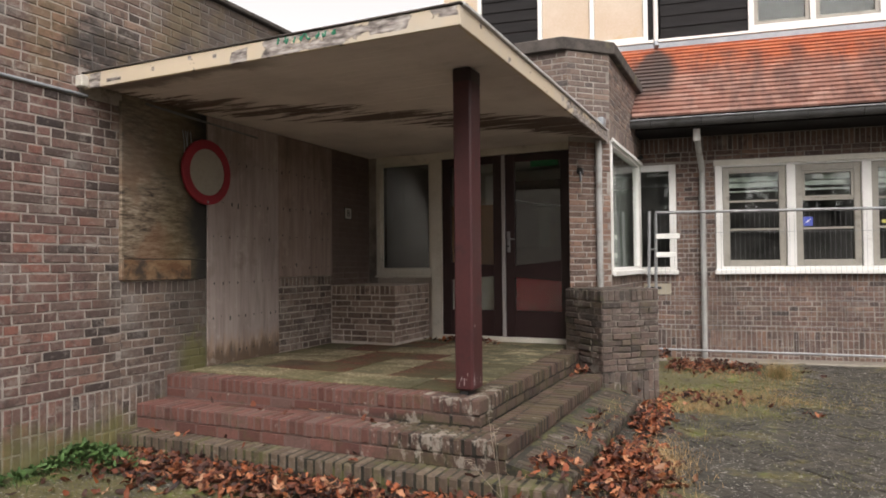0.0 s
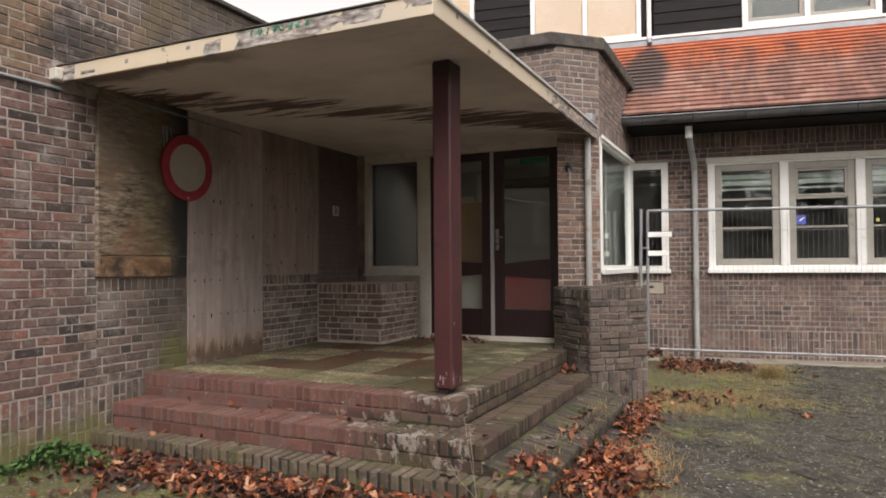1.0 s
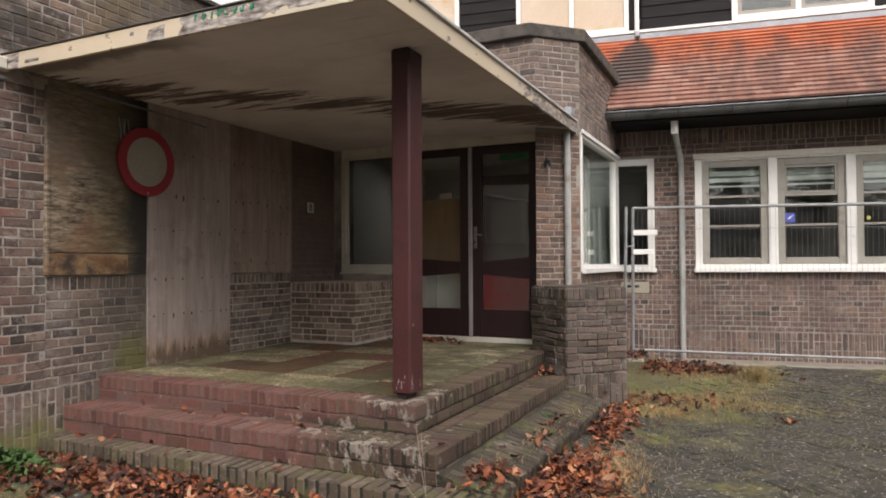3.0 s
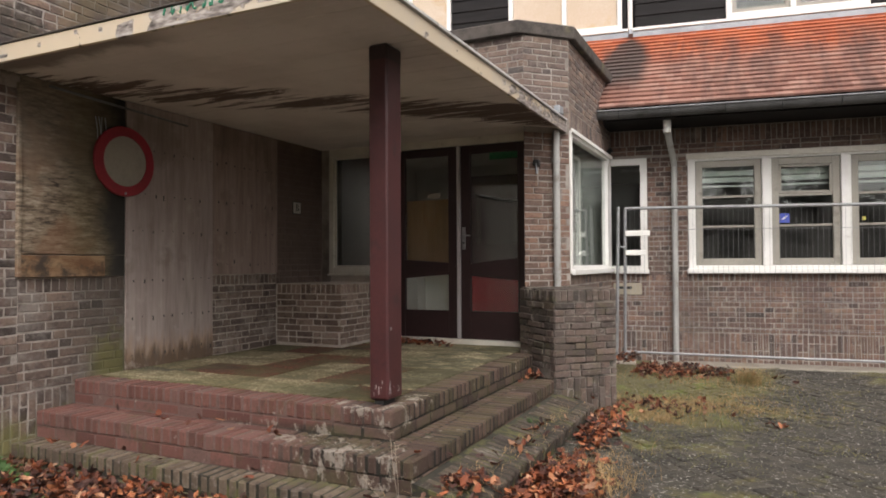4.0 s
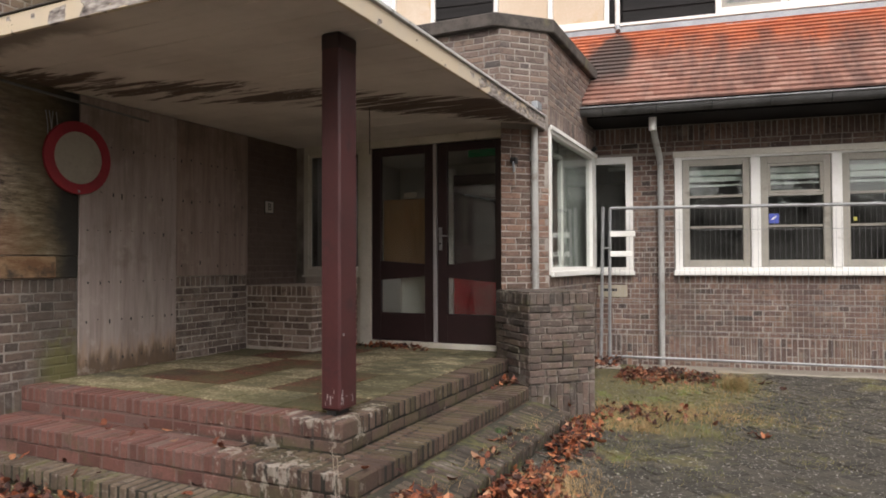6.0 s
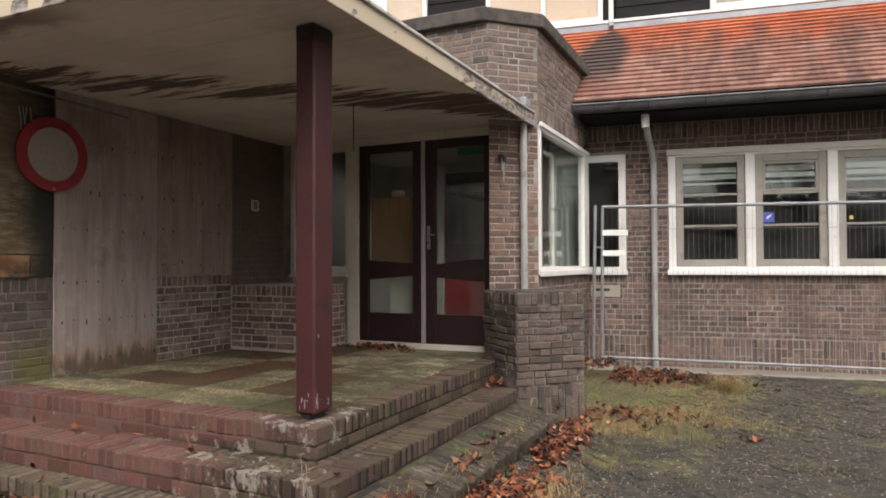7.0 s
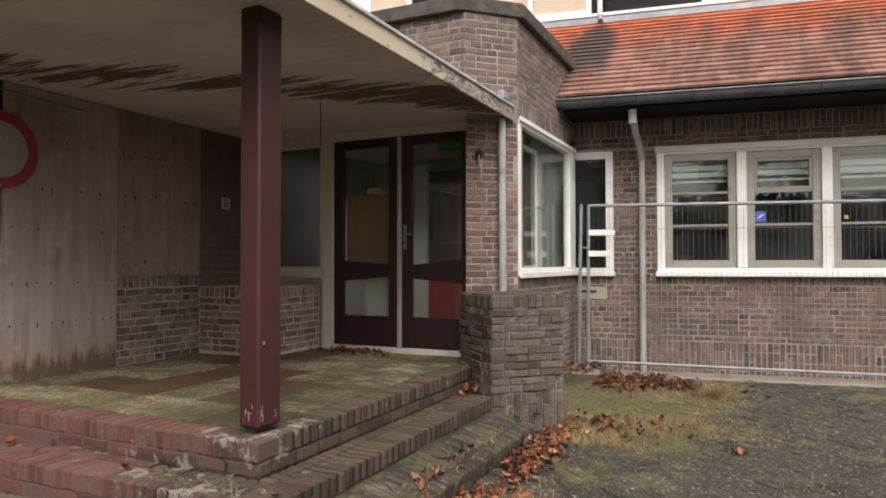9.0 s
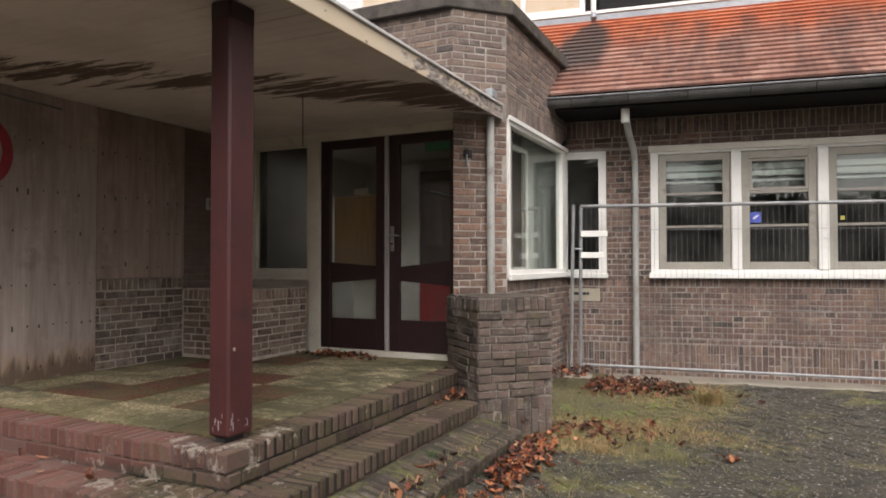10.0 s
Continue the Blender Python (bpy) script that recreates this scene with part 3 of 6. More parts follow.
def porch_tile_mat():
    """Washed-gravel and plain red tiles, mossed over in patches."""
    m, nt, bs = start_mat("porch_floor_tile")
    r = piece_random(nt)
    c = ramp(nt, r, [(0.0, (0.52, 0.44, 0.29)), (0.3, (0.36, 0.30, 0.18)), (0.5, (0.46, 0.385, 0.25)), (0.6, (0.22, 0.19, 0.11)), (0.68, (0.21, 0.075, 0.042)), (0.85, (0.26, 0.10, 0.055))], "CONSTANT")
    grit = node(nt, "ShaderNodeTexVoronoi", Scale=38.0)
    nt.links.new(place(nt), grit.inputs["Vector"])
    c = mixc(nt, 0.75, c, ramp(nt, grit.outputs["Distance"], [(0.15, (1.0, 1.0, 1.0)), (0.55, (0.22, 0.21, 0.17))]), "MULTIPLY")
    c = mixc(nt, mathn(nt, "MULTIPLY", window_fac(nt, noise_tex(nt, 2.3, 8, (1, 1.5, 1), 0.75), 0.43, 0.6), 0.8), c, mixc(nt, noise_tex(nt, 28, 4), (0.038, 0.034, 0.015), (0.14, 0.118, 0.05)))
    c = mixc(nt, mathn(nt, "MULTIPLY", window_fac(nt, noise_tex(nt, 1.0, 6, (1, 1.6, 1)), 0.54, 0.68), 0.7), c, (0.028, 0.026, 0.018))
    front = window_fac(nt, mathn(nt, "ADD", axis(nt, 1), mathn(nt, "MULTIPLY", noise_tex(nt, 3.5, 5), 1.2)), 5.75, 5.2)
    c = mixc(nt, mathn(nt, "MULTIPLY", front, 0.3), c, mixc(nt, noise_tex(nt, 40, 3), (0.06, 0.06, 0.02), (0.20, 0.175, 0.07)))
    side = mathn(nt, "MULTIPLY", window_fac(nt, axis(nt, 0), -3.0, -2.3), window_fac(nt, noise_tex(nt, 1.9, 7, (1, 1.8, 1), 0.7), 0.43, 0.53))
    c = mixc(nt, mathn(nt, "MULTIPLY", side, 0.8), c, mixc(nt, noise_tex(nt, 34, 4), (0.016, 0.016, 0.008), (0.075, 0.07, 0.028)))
    finish(nt, bs, c, 0.92, grit.outputs["Distance"], 0.7, 0.004)
    return m


def glass_mat(name="window_glass", tint=(0.92, 0.95, 0.93), film=0.0):
    m, nt, bs = start_mat(name)
    nt.nodes.remove(bs)
    gl, tr = node(nt, "ShaderNodeBsdfGlossy", Roughness=0.015), nt.nodes.new("ShaderNodeBsdfTransparent")
    gl.inputs["Color"].default_value = (0.85, 0.87, 0.86, 1)
    tr.inputs["Color"].default_value = (*tint, 1)
    lw = node(nt, "ShaderNodeLayerWeight", Blend=0.5)
    wob = node(nt, "ShaderNodeBump", Strength=0.05, Distance=0.01)
    nt.links.new(noise_tex(nt, 2.0, 2), wob.inputs["Height"])
    nt.links.new(wob.outputs[0], gl.inputs["Normal"])
    fac = mathn(nt, "ADD", mathn(nt, "MULTIPLY", mathn(nt, "POWER", lw.outputs["Facing"], 5.0), 0.95), 0.045, True)
    mx = nt.nodes.new("ShaderNodeMixShader")
    nt.links.new(fac, mx.inputs[0])
    under = tr
    if film:                                   # thin grime on the pane, which also paints haze over the dark glass
        df = nt.nodes.new("ShaderNodeBsdfDiffuse")
        df.inputs["Color"].default_value = (0.42, 0.41, 0.39, 1)
        under = nt.nodes.new("ShaderNodeMixShader")
        nt.links.new(mathn(nt, "MULTIPLY", window_fac(nt, noise_tex(nt, 3, 6), 0.3, 0.7), film), under.inputs[0])
        nt.links.new(tr.outputs[0], under.inputs[1])
        nt.links.new(df.outputs[0], under.inputs[2])
    nt.links.new(under.outputs[0], mx.inputs[1])
    nt.links.new(gl.outputs[0], mx.inputs[2])
    nt.links.new(mx.outputs[0], nt.nodes["Material Output"].inputs[0])
    return m


# browner, darker copy of the plywood with porch shade in its tone
M_PLYSHADED = plywood_mat("brown_shaded_plywood", (0.83, 0.765, 0.765))
M_PLY, M_OLDBOARD, M_SOFFIT, M_FASCIA, M_ROOF = plywood_mat(), oldboard_mat(), soffit_mat(), fascia_mat(), tile_roof_mat()
M_PAVER = ground_like("overgrown_paver", (0.022, 0.019, 0.0145), (0.060, 0.051, 0.039), 1.0)
M_GROUND = ground_like("mossy_soil", (0.017, 0.015, 0.011), (0.040, 0.035, 0.026), 1.0)
M_PTILE, M_GLASS = porch_tile_mat(), glass_mat(film=0.045)
M_DIRTYGLASS = glass_mat("dull_glass", (0.6, 0.61, 0.6), 0.05)


# ---------------------------------------------------------------- building tools
def part(name, bm, mat, parent=None, label="", m=None):
    me = bpy.data.meshes.new(name)
    bm.normal_update()
    bm.to_mesh(me)
    bm.free()
    me.materials.append(mat)
    ob = new(name, me)
    if m is not None:
        ob.matrix_basis = m
    if parent:
        ob.parent = parent
    if label:
        tagged(ob, label)
    return ob


def add_box(bm, x0, x1, y0, y1, z0, z1, bevel=0.0):
    r = bmesh.ops.create_cube(bm, size=1, matrix=Matrix.Translation(((x0 + x1) / 2, (y0 + y1) / 2, (z0 + z1) / 2)) @ Matrix.Diagonal((x1 - x0, y1 - y0, z1 - z0, 1)))
    if bevel:
        es = {e for v in r["verts"] for e in v.link_edges}
        bmesh.ops.bevel(bm, geom=list(es), offset=bevel, segments=1, affect="EDGES", profile=0.5)
    return bm


def block(name, x0, x1, y0, y1, z0, z1, mat, parent=None, m=None, bevel=0.0, label=""):
    return part(name, add_box(bmesh.new(), x0, x1, y0, y1, z0, z1, bevel), mat, parent, label, m)


def add_tube(bm, points, r, seg=10, caps=True):
    pts = [Vector(p) for p in points]
    rings = []
    for i, p in enumerate(pts):
        d = (pts[min(i + 1, len(pts) - 1)] - pts[max(i - 1, 0)]).normalized()
        side = d.orthogonal().normalized() if abs(d.z) < 0.9 else d.cross(Vector((0, 1, 0))).normalized()
        if abs(d.z) < 0.9:
            side = d.cross(Vector((0, 0, 1))).normalized()
        up = side.cross(d)
        rings.append([bm.verts.new(p + r * (math.cos(2 * math.pi * k / seg) * side + math.sin(2 * math.pi * k / seg) * up)) for k in range(seg)])
    for a, b in zip(rings, rings[1:]):
        for k in range(seg):
            bm.faces.new((a[k], a[(k + 1) % seg], b[(k + 1) % seg], b[k])).smooth = True
    if caps:
        for ring in (rings[0][::-1], rings[-1]):
            for e in bm.faces.new(ring).edges:
                e.smooth = False
    return bm


def tube(name, points, r, mat, parent=None, m=None, seg=10, label=""):
    bm = add_tube(bmesh.new(), points, r, seg)
    bmesh.ops.recalc_face_normals(bm, faces=bm.faces)
    return part(name, bm, mat, parent, label, m)


def prism(name, outline, z0, z1, mat, parent=None, label="", m=None, bevel=0.0):
    """An upright prism on a plan outline."""
    bm = bmesh.new()
    lo, hi = [bm.verts.new((x, y, z0)) for x, y in outline], [bm.verts.new((x, y, z1)) for x, y in outline]
    bm.faces.new(lo[::-1]), bm.faces.new(hi)
    for i in range(len(lo)):
        j = (i + 1) % len(lo)
        bm.faces.new((lo[i], lo[j], hi[j], hi[i]))
    bmesh.ops.recalc_face_normals(bm, faces=bm.faces)
    if bevel:
        bmesh.ops.bevel(bm, geom=list(bm.edges), offset=bevel, segments=1, affect="EDGES")
    return part(name, bm, mat, parent, label, m)


def plate(name, outline, y0, y1, mat, parent=None, label="", m=None):
    """A flat piece in a wall's own plane: outline in (u, z), from depth y0 to y1."""
    bm = bmesh.new()
    lo, hi = [bm.verts.new((x, y0, z)) for x, z in outline], [bm.verts.new((x, y1, z)) for x, z in outline]
    bm.faces.new(lo), bm.faces.new(hi[::-1])
    for i in range(len(lo)):
        j = (i + 1) % len(lo)
        bm.faces.new((lo[i], lo[j], hi[j], hi[i]))
    bmesh.ops.recalc_face_normals(bm, faces=bm.faces)
    return part(name, bm, mat, parent, label, m)


def wall(name, m, u0, u1, z0, z1, thick, mat, holes=(), label="", category="wall"):
    """A wall with openings right through it; its face is local y = 0, its body behind."""
    us = sorted({u0, u1, *(h[0] for h in holes), *(h[1] for h in holes)})
    zs = sorted({z0, z1, *(h[2] for h in holes), *(h[3] for h in holes)})
    solid = lambda i, j: 0 <= i < len(us) - 1 and 0 <= j < len(zs) - 1 and not any(
        h[0] <= (us[i] + us[i + 1]) / 2 <= h[1] and h[2] <= (zs[j] + zs[j + 1]) / 2 <= h[3] for h in holes)
    bm = bmesh.new()
    quad = lambda *ps: bm.faces.new([bm.verts.new(p) for p in ps])
    for i in range(len(us) - 1):
        for j in range(len(zs) - 1):
            if not solid(i, j):
                continue
            a, b, c, d = us[i], us[i + 1], zs[j], zs[j + 1]
            quad((a, 0, c), (b, 0, c), (b, 0, d), (a, 0, d))
            quad((b, thick, c), (a, thick, c), (a, thick, d), (b, thick, d))
            if not solid(i - 1, j):
                quad((a, thick, c), (a, 0, c), (a, 0, d), (a, thick, d))
            if not solid(i + 1, j):
                quad((b, 0, c), (b, thick, c), (b, thick, d), (b, 0, d))
            if not solid(i, j - 1):
                quad((a, thick, c), (b, thick, c), (b, 0, c), (a, 0, c))
            if not solid(i, j + 1):
                quad((a, 0, d), (b, 0, d), (b, thick, d), (a, thick, d))
    bmesh.ops.remove_doubles(bm, verts=bm.verts, dist=1e-5)
    return tagged(part(name, bm, mat, None, m=m), label, category, kind="structure")


BRICK_MESHES = {}


def brick_shape(w, h, t, rng):
    """Front of a hand-made brick: chamfered, uneven, w wide, h high, t proud of the joint; the face looks to -y."""
    c = min(0.005, w / 4, h / 4)
    x, z = w / 2, h / 2
    j = lambda k: rng.uniform(-k, k)
    outer = [(-x + j(0.0045), -z + j(0.004)), (x + j(0.0045), -z + j(0.004)), (x + j(0.0045), z + j(0.004)), (-x + j(0.0045), z + j(0.004))]
    sg = [(1, 1), (-1, 1), (-1, -1), (1, -1)]
    vs = [(a, 0.004, b) for a, b in outer] + [(a, -t + c * 0.7, b) for a, b in outer] + [(a + c * p, -t + j(0.0015), b + c * q) for (a, b), (p, q) in zip(outer, sg)]
    fs = [(8, 9, 10, 11)]
    for k in (0, 4):
        for i in range(4):
            n = (i + 1) % 4
            fs.append((k + i, k + n, k + 4 + n, k + 4 + i))
    return vs, fs


def brick_mesh(w, h, t, mat, rng):
    key = (round(w, 3), round(h, 3), round(t, 3), mat.name, rng.randrange(4))
    if key not in BRICK_MESHES:
        me = bpy.data.meshes.new("brick")
        vs, fs = brick_shape(*key[:3], rng)
        me.from_pydata(vs, [], fs)
        me.materials.append(mat)
        BRICK_MESHES[key] = me
    return BRICK_MESHES[key]


COURSE, BED, ST, HD, BT = 0.066, 0.012, 0.212, 0.101, 0.053


def lay(u0, u1, z0, z1, kind, rng, course=COURSE):
    """The brick fronts (u, z, w, h) that fill one rectangle of wall in a bond."""
    out = []
    if kind == "bond":
        n = max(1, round((z1 - z0) / course))
        ch = (z1 - z0) / n
        for k in range(n):
            z = z0 + (k + 0.5) * ch
            long = (k + rng.randrange(2)) % 2 == 0
            u = u0 - (rng.choice((0.0, 0.055, 0.11, 0.165)))
            while u < u1:
                w = ST if long else HD
                if rng.random() < 0.88:
                    long = not long
                a, b = max(u, u0), min(u + w, u1)
                if b - a > 0.03:
                    out.append(((a + b) / 2, z, round((b - a) / 0.005) * 0.005, ch - BED))
                u += w + BED
    else:
        n = max(1, round((u1 - u0) / (BT + BED)))
        cw = (u1 - u0) / n
        for k in range(n):
            u = u0 + (k + 0.5) * cw
            if kind == "upright":
                out.append((u, (z0 + z1) / 2, cw - BED, z1 - z0 - BED))
            else:
                parts = [ST, HD]
                while sum(parts) + BED * len(parts) < z1 - z0 - 0.06:
                    parts.append(HD)
                rng.shuffle(parts)
                f = (z1 - z0 - BED * len(parts)) / sum(parts)
                z = z0
                for p in parts:
                    out.append((u, z + p * f / 2, cw - BED, p * f))
                    z += p * f + BED
    return out


def bricks(parent, m, rects, mat, single=300, centre=None, seed=1, proud=0.005, course=COURSE, rough=0.0012, wonky=0.4):
    """Lays the rectangles of a wall with bricks: those nearest to centre as single pieces, the rest joined."""
    rng = random.Random(seed)
    fronts = [f for r in rects for f in lay(*r, rng, course)]
    if centre:
        fronts.sort(key=lambda f: (f[0] - centre[0]) ** 2 + (f[1] - centre[1]) ** 2)
    inv = parent.matrix_basis.inverted()
    for u, z, w, h in fronts[:single]:
        ob = new("brick", brick_mesh(w, h, proud, mat, rng))
        ob.parent = parent
        ob.matrix_basis = inv @ m @ pose(u, rng.gauss(0, rough), z, rng.gauss(0, wonky), rng.gauss(0, 0.35 + wonky * 0.3), rng.gauss(0, wonky))
    vs, fs = [], []
    for u, z, w, h in fronts[single:]:
        mm = pose(u, rng.gauss(0, rough), z, 0, rng.gauss(0, 0.35), 0)
        v, f = brick_shape(w, h, proud, rng)
        k = len(vs)
        vs += [tuple(mm @ Vector(p)) for p in v]
        fs += [tuple(i + k for i in q) for q in f]
    if vs:
        me = bpy.data.meshes.new("brickwork")
        me.from_pydata(vs, [], fs)
        me.materials.append(mat)
        ob = new("brickwork", me)
        ob.parent = parent
        ob.matrix_basis = inv @ m
        tagged(ob, kind="stuff")


def ground_height(x, y):
    k = min(1.0, max(0.0, (y - 6.6) / 3.6))
    return 0.115 * k * k * (3 - 2 * k)


WING = pose(-1.42, 10.08, 0, 0, 0, 8.5)          # local x along the wing's front, y into it
WEST = pose(-4.6, 0, 0, 0, 0, 90)                # local x is world y
BAYSIDE = pose(-1.42, 0, 0, 0, 0, 90)
CHAMFER = pose(-1.80, 7.50, 0, 0, 0, 45)
DOORWALL = pose(0, 7.85, 0)

# ---------------------------------------------------------------- ground
bm = bmesh.new()
xs = [-120, -40, -15, -8, -4.6] + [-4 + 0.5 * i for i in range(29)] + [15, 40, 120]
ys = [-120, -40, -15, -5, 0, 2] + [3 + 0.5 * i for i in range(18)] + [15, 40, 120]
grid = [[bm.verts.new((x, y, ground_height(x, y) - 0.009 + 0.012 * noise.noise((x * 1.3, y * 1.3, 0)))) for y in ys] for x in xs]
for i in range(len(xs) - 1):
    for j in range(len(ys) - 1):
        bm.faces.new((grid[i][j], grid[i + 1][j], grid[i + 1][j + 1], grid[i][j + 1]))
tagged(part("ground", bm, M_GROUND), "dark mossy soil between overgrown paving stones", "ground", kind="structure")

# ---------------------------------------------------------------- west wall
wall_west = wall("wall_west", WEST, -4.0, 7.99, -0.2, 3.98, 0.35, M_WESTJOINT, label="old red brick wall with soldier base, stained, porch shade in its colour")
wall_west["category"] = "wall"
block("coping", -4.0, 8.0, -0.05, 0.4, 3.985, 4.035, M_STONE, wall_west, bevel=0.01)

# string cable along the wall
tagged(tube("wall_cable", [(-4.585, 1.0, 2.775), (-4.582, 2.5, 2.765), (-4.585, 3.66, 2.76)], 0.014, M_LEAD), "thin grey cable clipped along the brick wall", "cable")

# ---------------------------------------------------------------- boards and sign on the west wall
board = tagged(new("window_board"), "rotten brown plywood board nailed over a wall opening", "board")
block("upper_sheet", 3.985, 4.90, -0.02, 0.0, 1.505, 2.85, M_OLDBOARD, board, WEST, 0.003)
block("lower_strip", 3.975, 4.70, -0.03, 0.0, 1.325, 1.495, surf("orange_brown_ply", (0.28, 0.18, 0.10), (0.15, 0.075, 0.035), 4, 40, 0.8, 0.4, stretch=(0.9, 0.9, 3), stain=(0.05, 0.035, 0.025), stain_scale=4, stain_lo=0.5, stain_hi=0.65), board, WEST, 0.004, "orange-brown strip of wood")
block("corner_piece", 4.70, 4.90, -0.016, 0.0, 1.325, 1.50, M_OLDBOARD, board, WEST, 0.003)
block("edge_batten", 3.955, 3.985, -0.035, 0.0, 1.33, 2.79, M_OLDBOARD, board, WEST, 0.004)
ply = tagged(new("plywood_panel"), "grey weathered plywood sheets closing a former doorway", "plywood panel")
tall = block("tall_sheet", 4.905, 5.935, -0.03, -0.012, 0.505, 2.85, M_PLY, ply, WEST, 0.002)
short = block("short_sheet", 5.938, 6.94, -0.03, -0.012, 1.318, 2.85, M_PLYSHADED, ply, WEST, 0.002, "browner sheet with porch shade in its colour")
rng = random.Random(4)
for row in (0.62, 0.95, 1.28, 1.72, 2.05, 2.45):
    for k in range(9):
        u = 4.97 + k * 0.115 + rng.gauss(0, 0.012)
        block("screw_head", u - 0.005, u + 0.005, -0.034, -0.029, row + rng.gauss(0, 0.015) - 0.006, row + 0.006, M_INK, tall, bevel=0.0)
for row in (1.42, 1.75, 2.06, 2.45):
    for k in range(8):
        u = 6.0 + k * 0.12 + rng.gauss(0, 0.012)
        block("screw_head", u - 0.005, u + 0.005, -0.034, -0.029, row + rng.gauss(0, 0.015) - 0.006, row + 0.006, M_INK, short, bevel=0.0)
for ob in (tall, short):
    for ch in ob.children:
        ch.matrix_basis = Matrix()


def disc(name, r0, r1, y0, y1, mat, parent, seg=48, label=""):
    """A ring or disc round local y, from radius r0 to r1."""
    bm = bmesh.new()
    prof = [(r1, y1), (r1, y0 + 0.004), (r1 - 0.004, y0), (max(r0, 0.001), y0), (max(r0, 0.001), y1)]
    rings = [[bm.verts.new((r * math.cos(2 * math.pi * k / seg), y, r * math.sin(2 * math.pi * k / seg))) for r, y in prof] for k in range(seg)]
    for k in range(seg):
        for i in range(len(prof)):
            a, b = rings[k], rings[(k + 1) % seg]
            j = (i + 1) % len(prof)
            bm.faces.new((a[i], a[j], b[j], b[i]))
    bmesh.ops.recalc_face_normals(bm, faces=bm.faces)
    return part(name, bm, mat, parent, label)


sign = tagged(new("road_sign"), "round road sign, dirty white face and red rim, on wall", "road sign")
sign.matrix_basis = WEST @ pose(4.868, -0.055, 2.312)
disc("red_rim", 0.217, 0.302, -0.012, 0.012, M_SIGNRED, sign, label="red rim")
disc("face", 0.0, 0.219, -0.008, 0.010, M_SIGNWHITE, sign, label="dull white face")
block("bracket", -0.02, 0.02, 0.012, 0.035, -0.2, 0.2, M_ZINC, sign, bevel=0.003)
disc("bolt", 0.0, 0.012, -0.018, 0.0, M_ZINC, sign, 10).location = (0, 0, -0.277)

plate_b = tagged(new("letter_plate"), "small white plate with a black letter on the brick wall", "sign")
plate_b.matrix_basis = WEST @ pose(7.32, -0.012, 2.09)
block("plate_board", -0.07, 0.07, -0.006, 0.004, -0.065, 0.065, surf("plate_white", (0.5, 0.47, 0.42), (0.42, 0.4, 0.36), 4, 40, 0.5, 0.05), plate_b, bevel=0.003)
block("plate_edge", -0.078, 0.078, -0.003, 0.003, -0.073, 0.073, M_INK, plate_b)
cu = bpy.data.curves.new("letter", "FONT")
cu.body, cu.size, cu.align_x, cu.align_y, cu.extrude = "B", 0.12, "CENTER", "CENTER", 0.001
txt_ob = new("letter_tmp", cu)
me = bpy.data.meshes.new_from_object(txt_ob.evaluated_get(bpy.context.evaluated_depsgraph_get()))
bpy.data.objects.remove(txt_ob)
me.materials.clear()
me.materials.append(M_INK)
letter = new("letter", me)
letter.parent = plate_b
letter.matrix_basis = pose(0, -0.008, 0, 90, 0, 0)

# ---------------------------------------------------------------- porch platform and steps
platform = tagged(block("porch_platform", -4.6, -1.86, 4.64, 7.85, -0.1, 0.480, M_SOIL), "raised porch platform with brick edging and mossy floor tiles", "platform", kind="structure")
step_core = tagged(block("porch_step", -4.6, -1.38, 4.155, 7.40, -0.1, 0.214, M_SOIL), "lower porch step of upright bricks, worn red and mossy", "step", kind="structure")
curb_core = tagged(block("porch_border", -4.6, -1.02, 3.965, 7.0, -0.1, 0.030, M_SOIL), "low mossy brick border round the porch steps", "border", kind="structure")


def full_brick(w, d, h, mat):
    key = (round(w, 3), round(d, 3), round(h, 3), mat.name, "full")
    if key not in BRICK_MESHES:
        bm = add_box(bmesh.new(), -w / 2, w / 2, -d / 2, d / 2, -h / 2, h / 2, min(0.011, h / 8))
        me = bpy.data.meshes.new("brick")
        bm.to_mesh(me)
        bm.free()
        me.materials.append(mat)
        BRICK_MESHES[key] = me
    return BRICK_MESHES[key]


def edge_row(parent, axis_x, start, end, line, top, depth, height, pitch, mats, seed, dip=0.003, wide=0.010):
    """Bricks on edge along a step: axis_x along x (body towards +y), else along y (body towards -x)."""
    rng = random.Random(seed)
    n = max(1, round((end - start) / pitch))
    p = (end - start) / n
    gap = 0.006 if pitch > 0.1 else wide
    for k in range(n):
        a = start + (k + 0.5) * p
        mat = mats(a, rng)
        if axis_x:
            me, x, y = full_brick(p - gap, depth, height, mat), a, line + depth / 2
        else:
            me, x, y = full_brick(depth, p - gap, height, mat), line - depth / 2, a
        ob = new("brick", me)
        ob.parent = parent
        ob.matrix_basis = pose(x + rng.gauss(0, 0.002), y + rng.gauss(0, 0.002), top - height / 2 + rng.gauss(0, dip * 0.2), rng.gauss(0, 0.2), rng.gauss(0, 0.2), rng.gauss(0, 0.5))


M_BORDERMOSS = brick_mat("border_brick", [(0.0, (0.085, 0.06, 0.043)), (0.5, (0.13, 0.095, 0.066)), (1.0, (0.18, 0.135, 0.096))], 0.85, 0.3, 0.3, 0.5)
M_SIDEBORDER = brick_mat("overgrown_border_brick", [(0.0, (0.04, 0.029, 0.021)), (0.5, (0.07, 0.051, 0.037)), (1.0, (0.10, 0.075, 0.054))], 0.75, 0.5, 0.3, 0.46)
border_moss = lambda a, rng: M_BORDERMOSS
step_mat = lambda a, rng: M_STEP
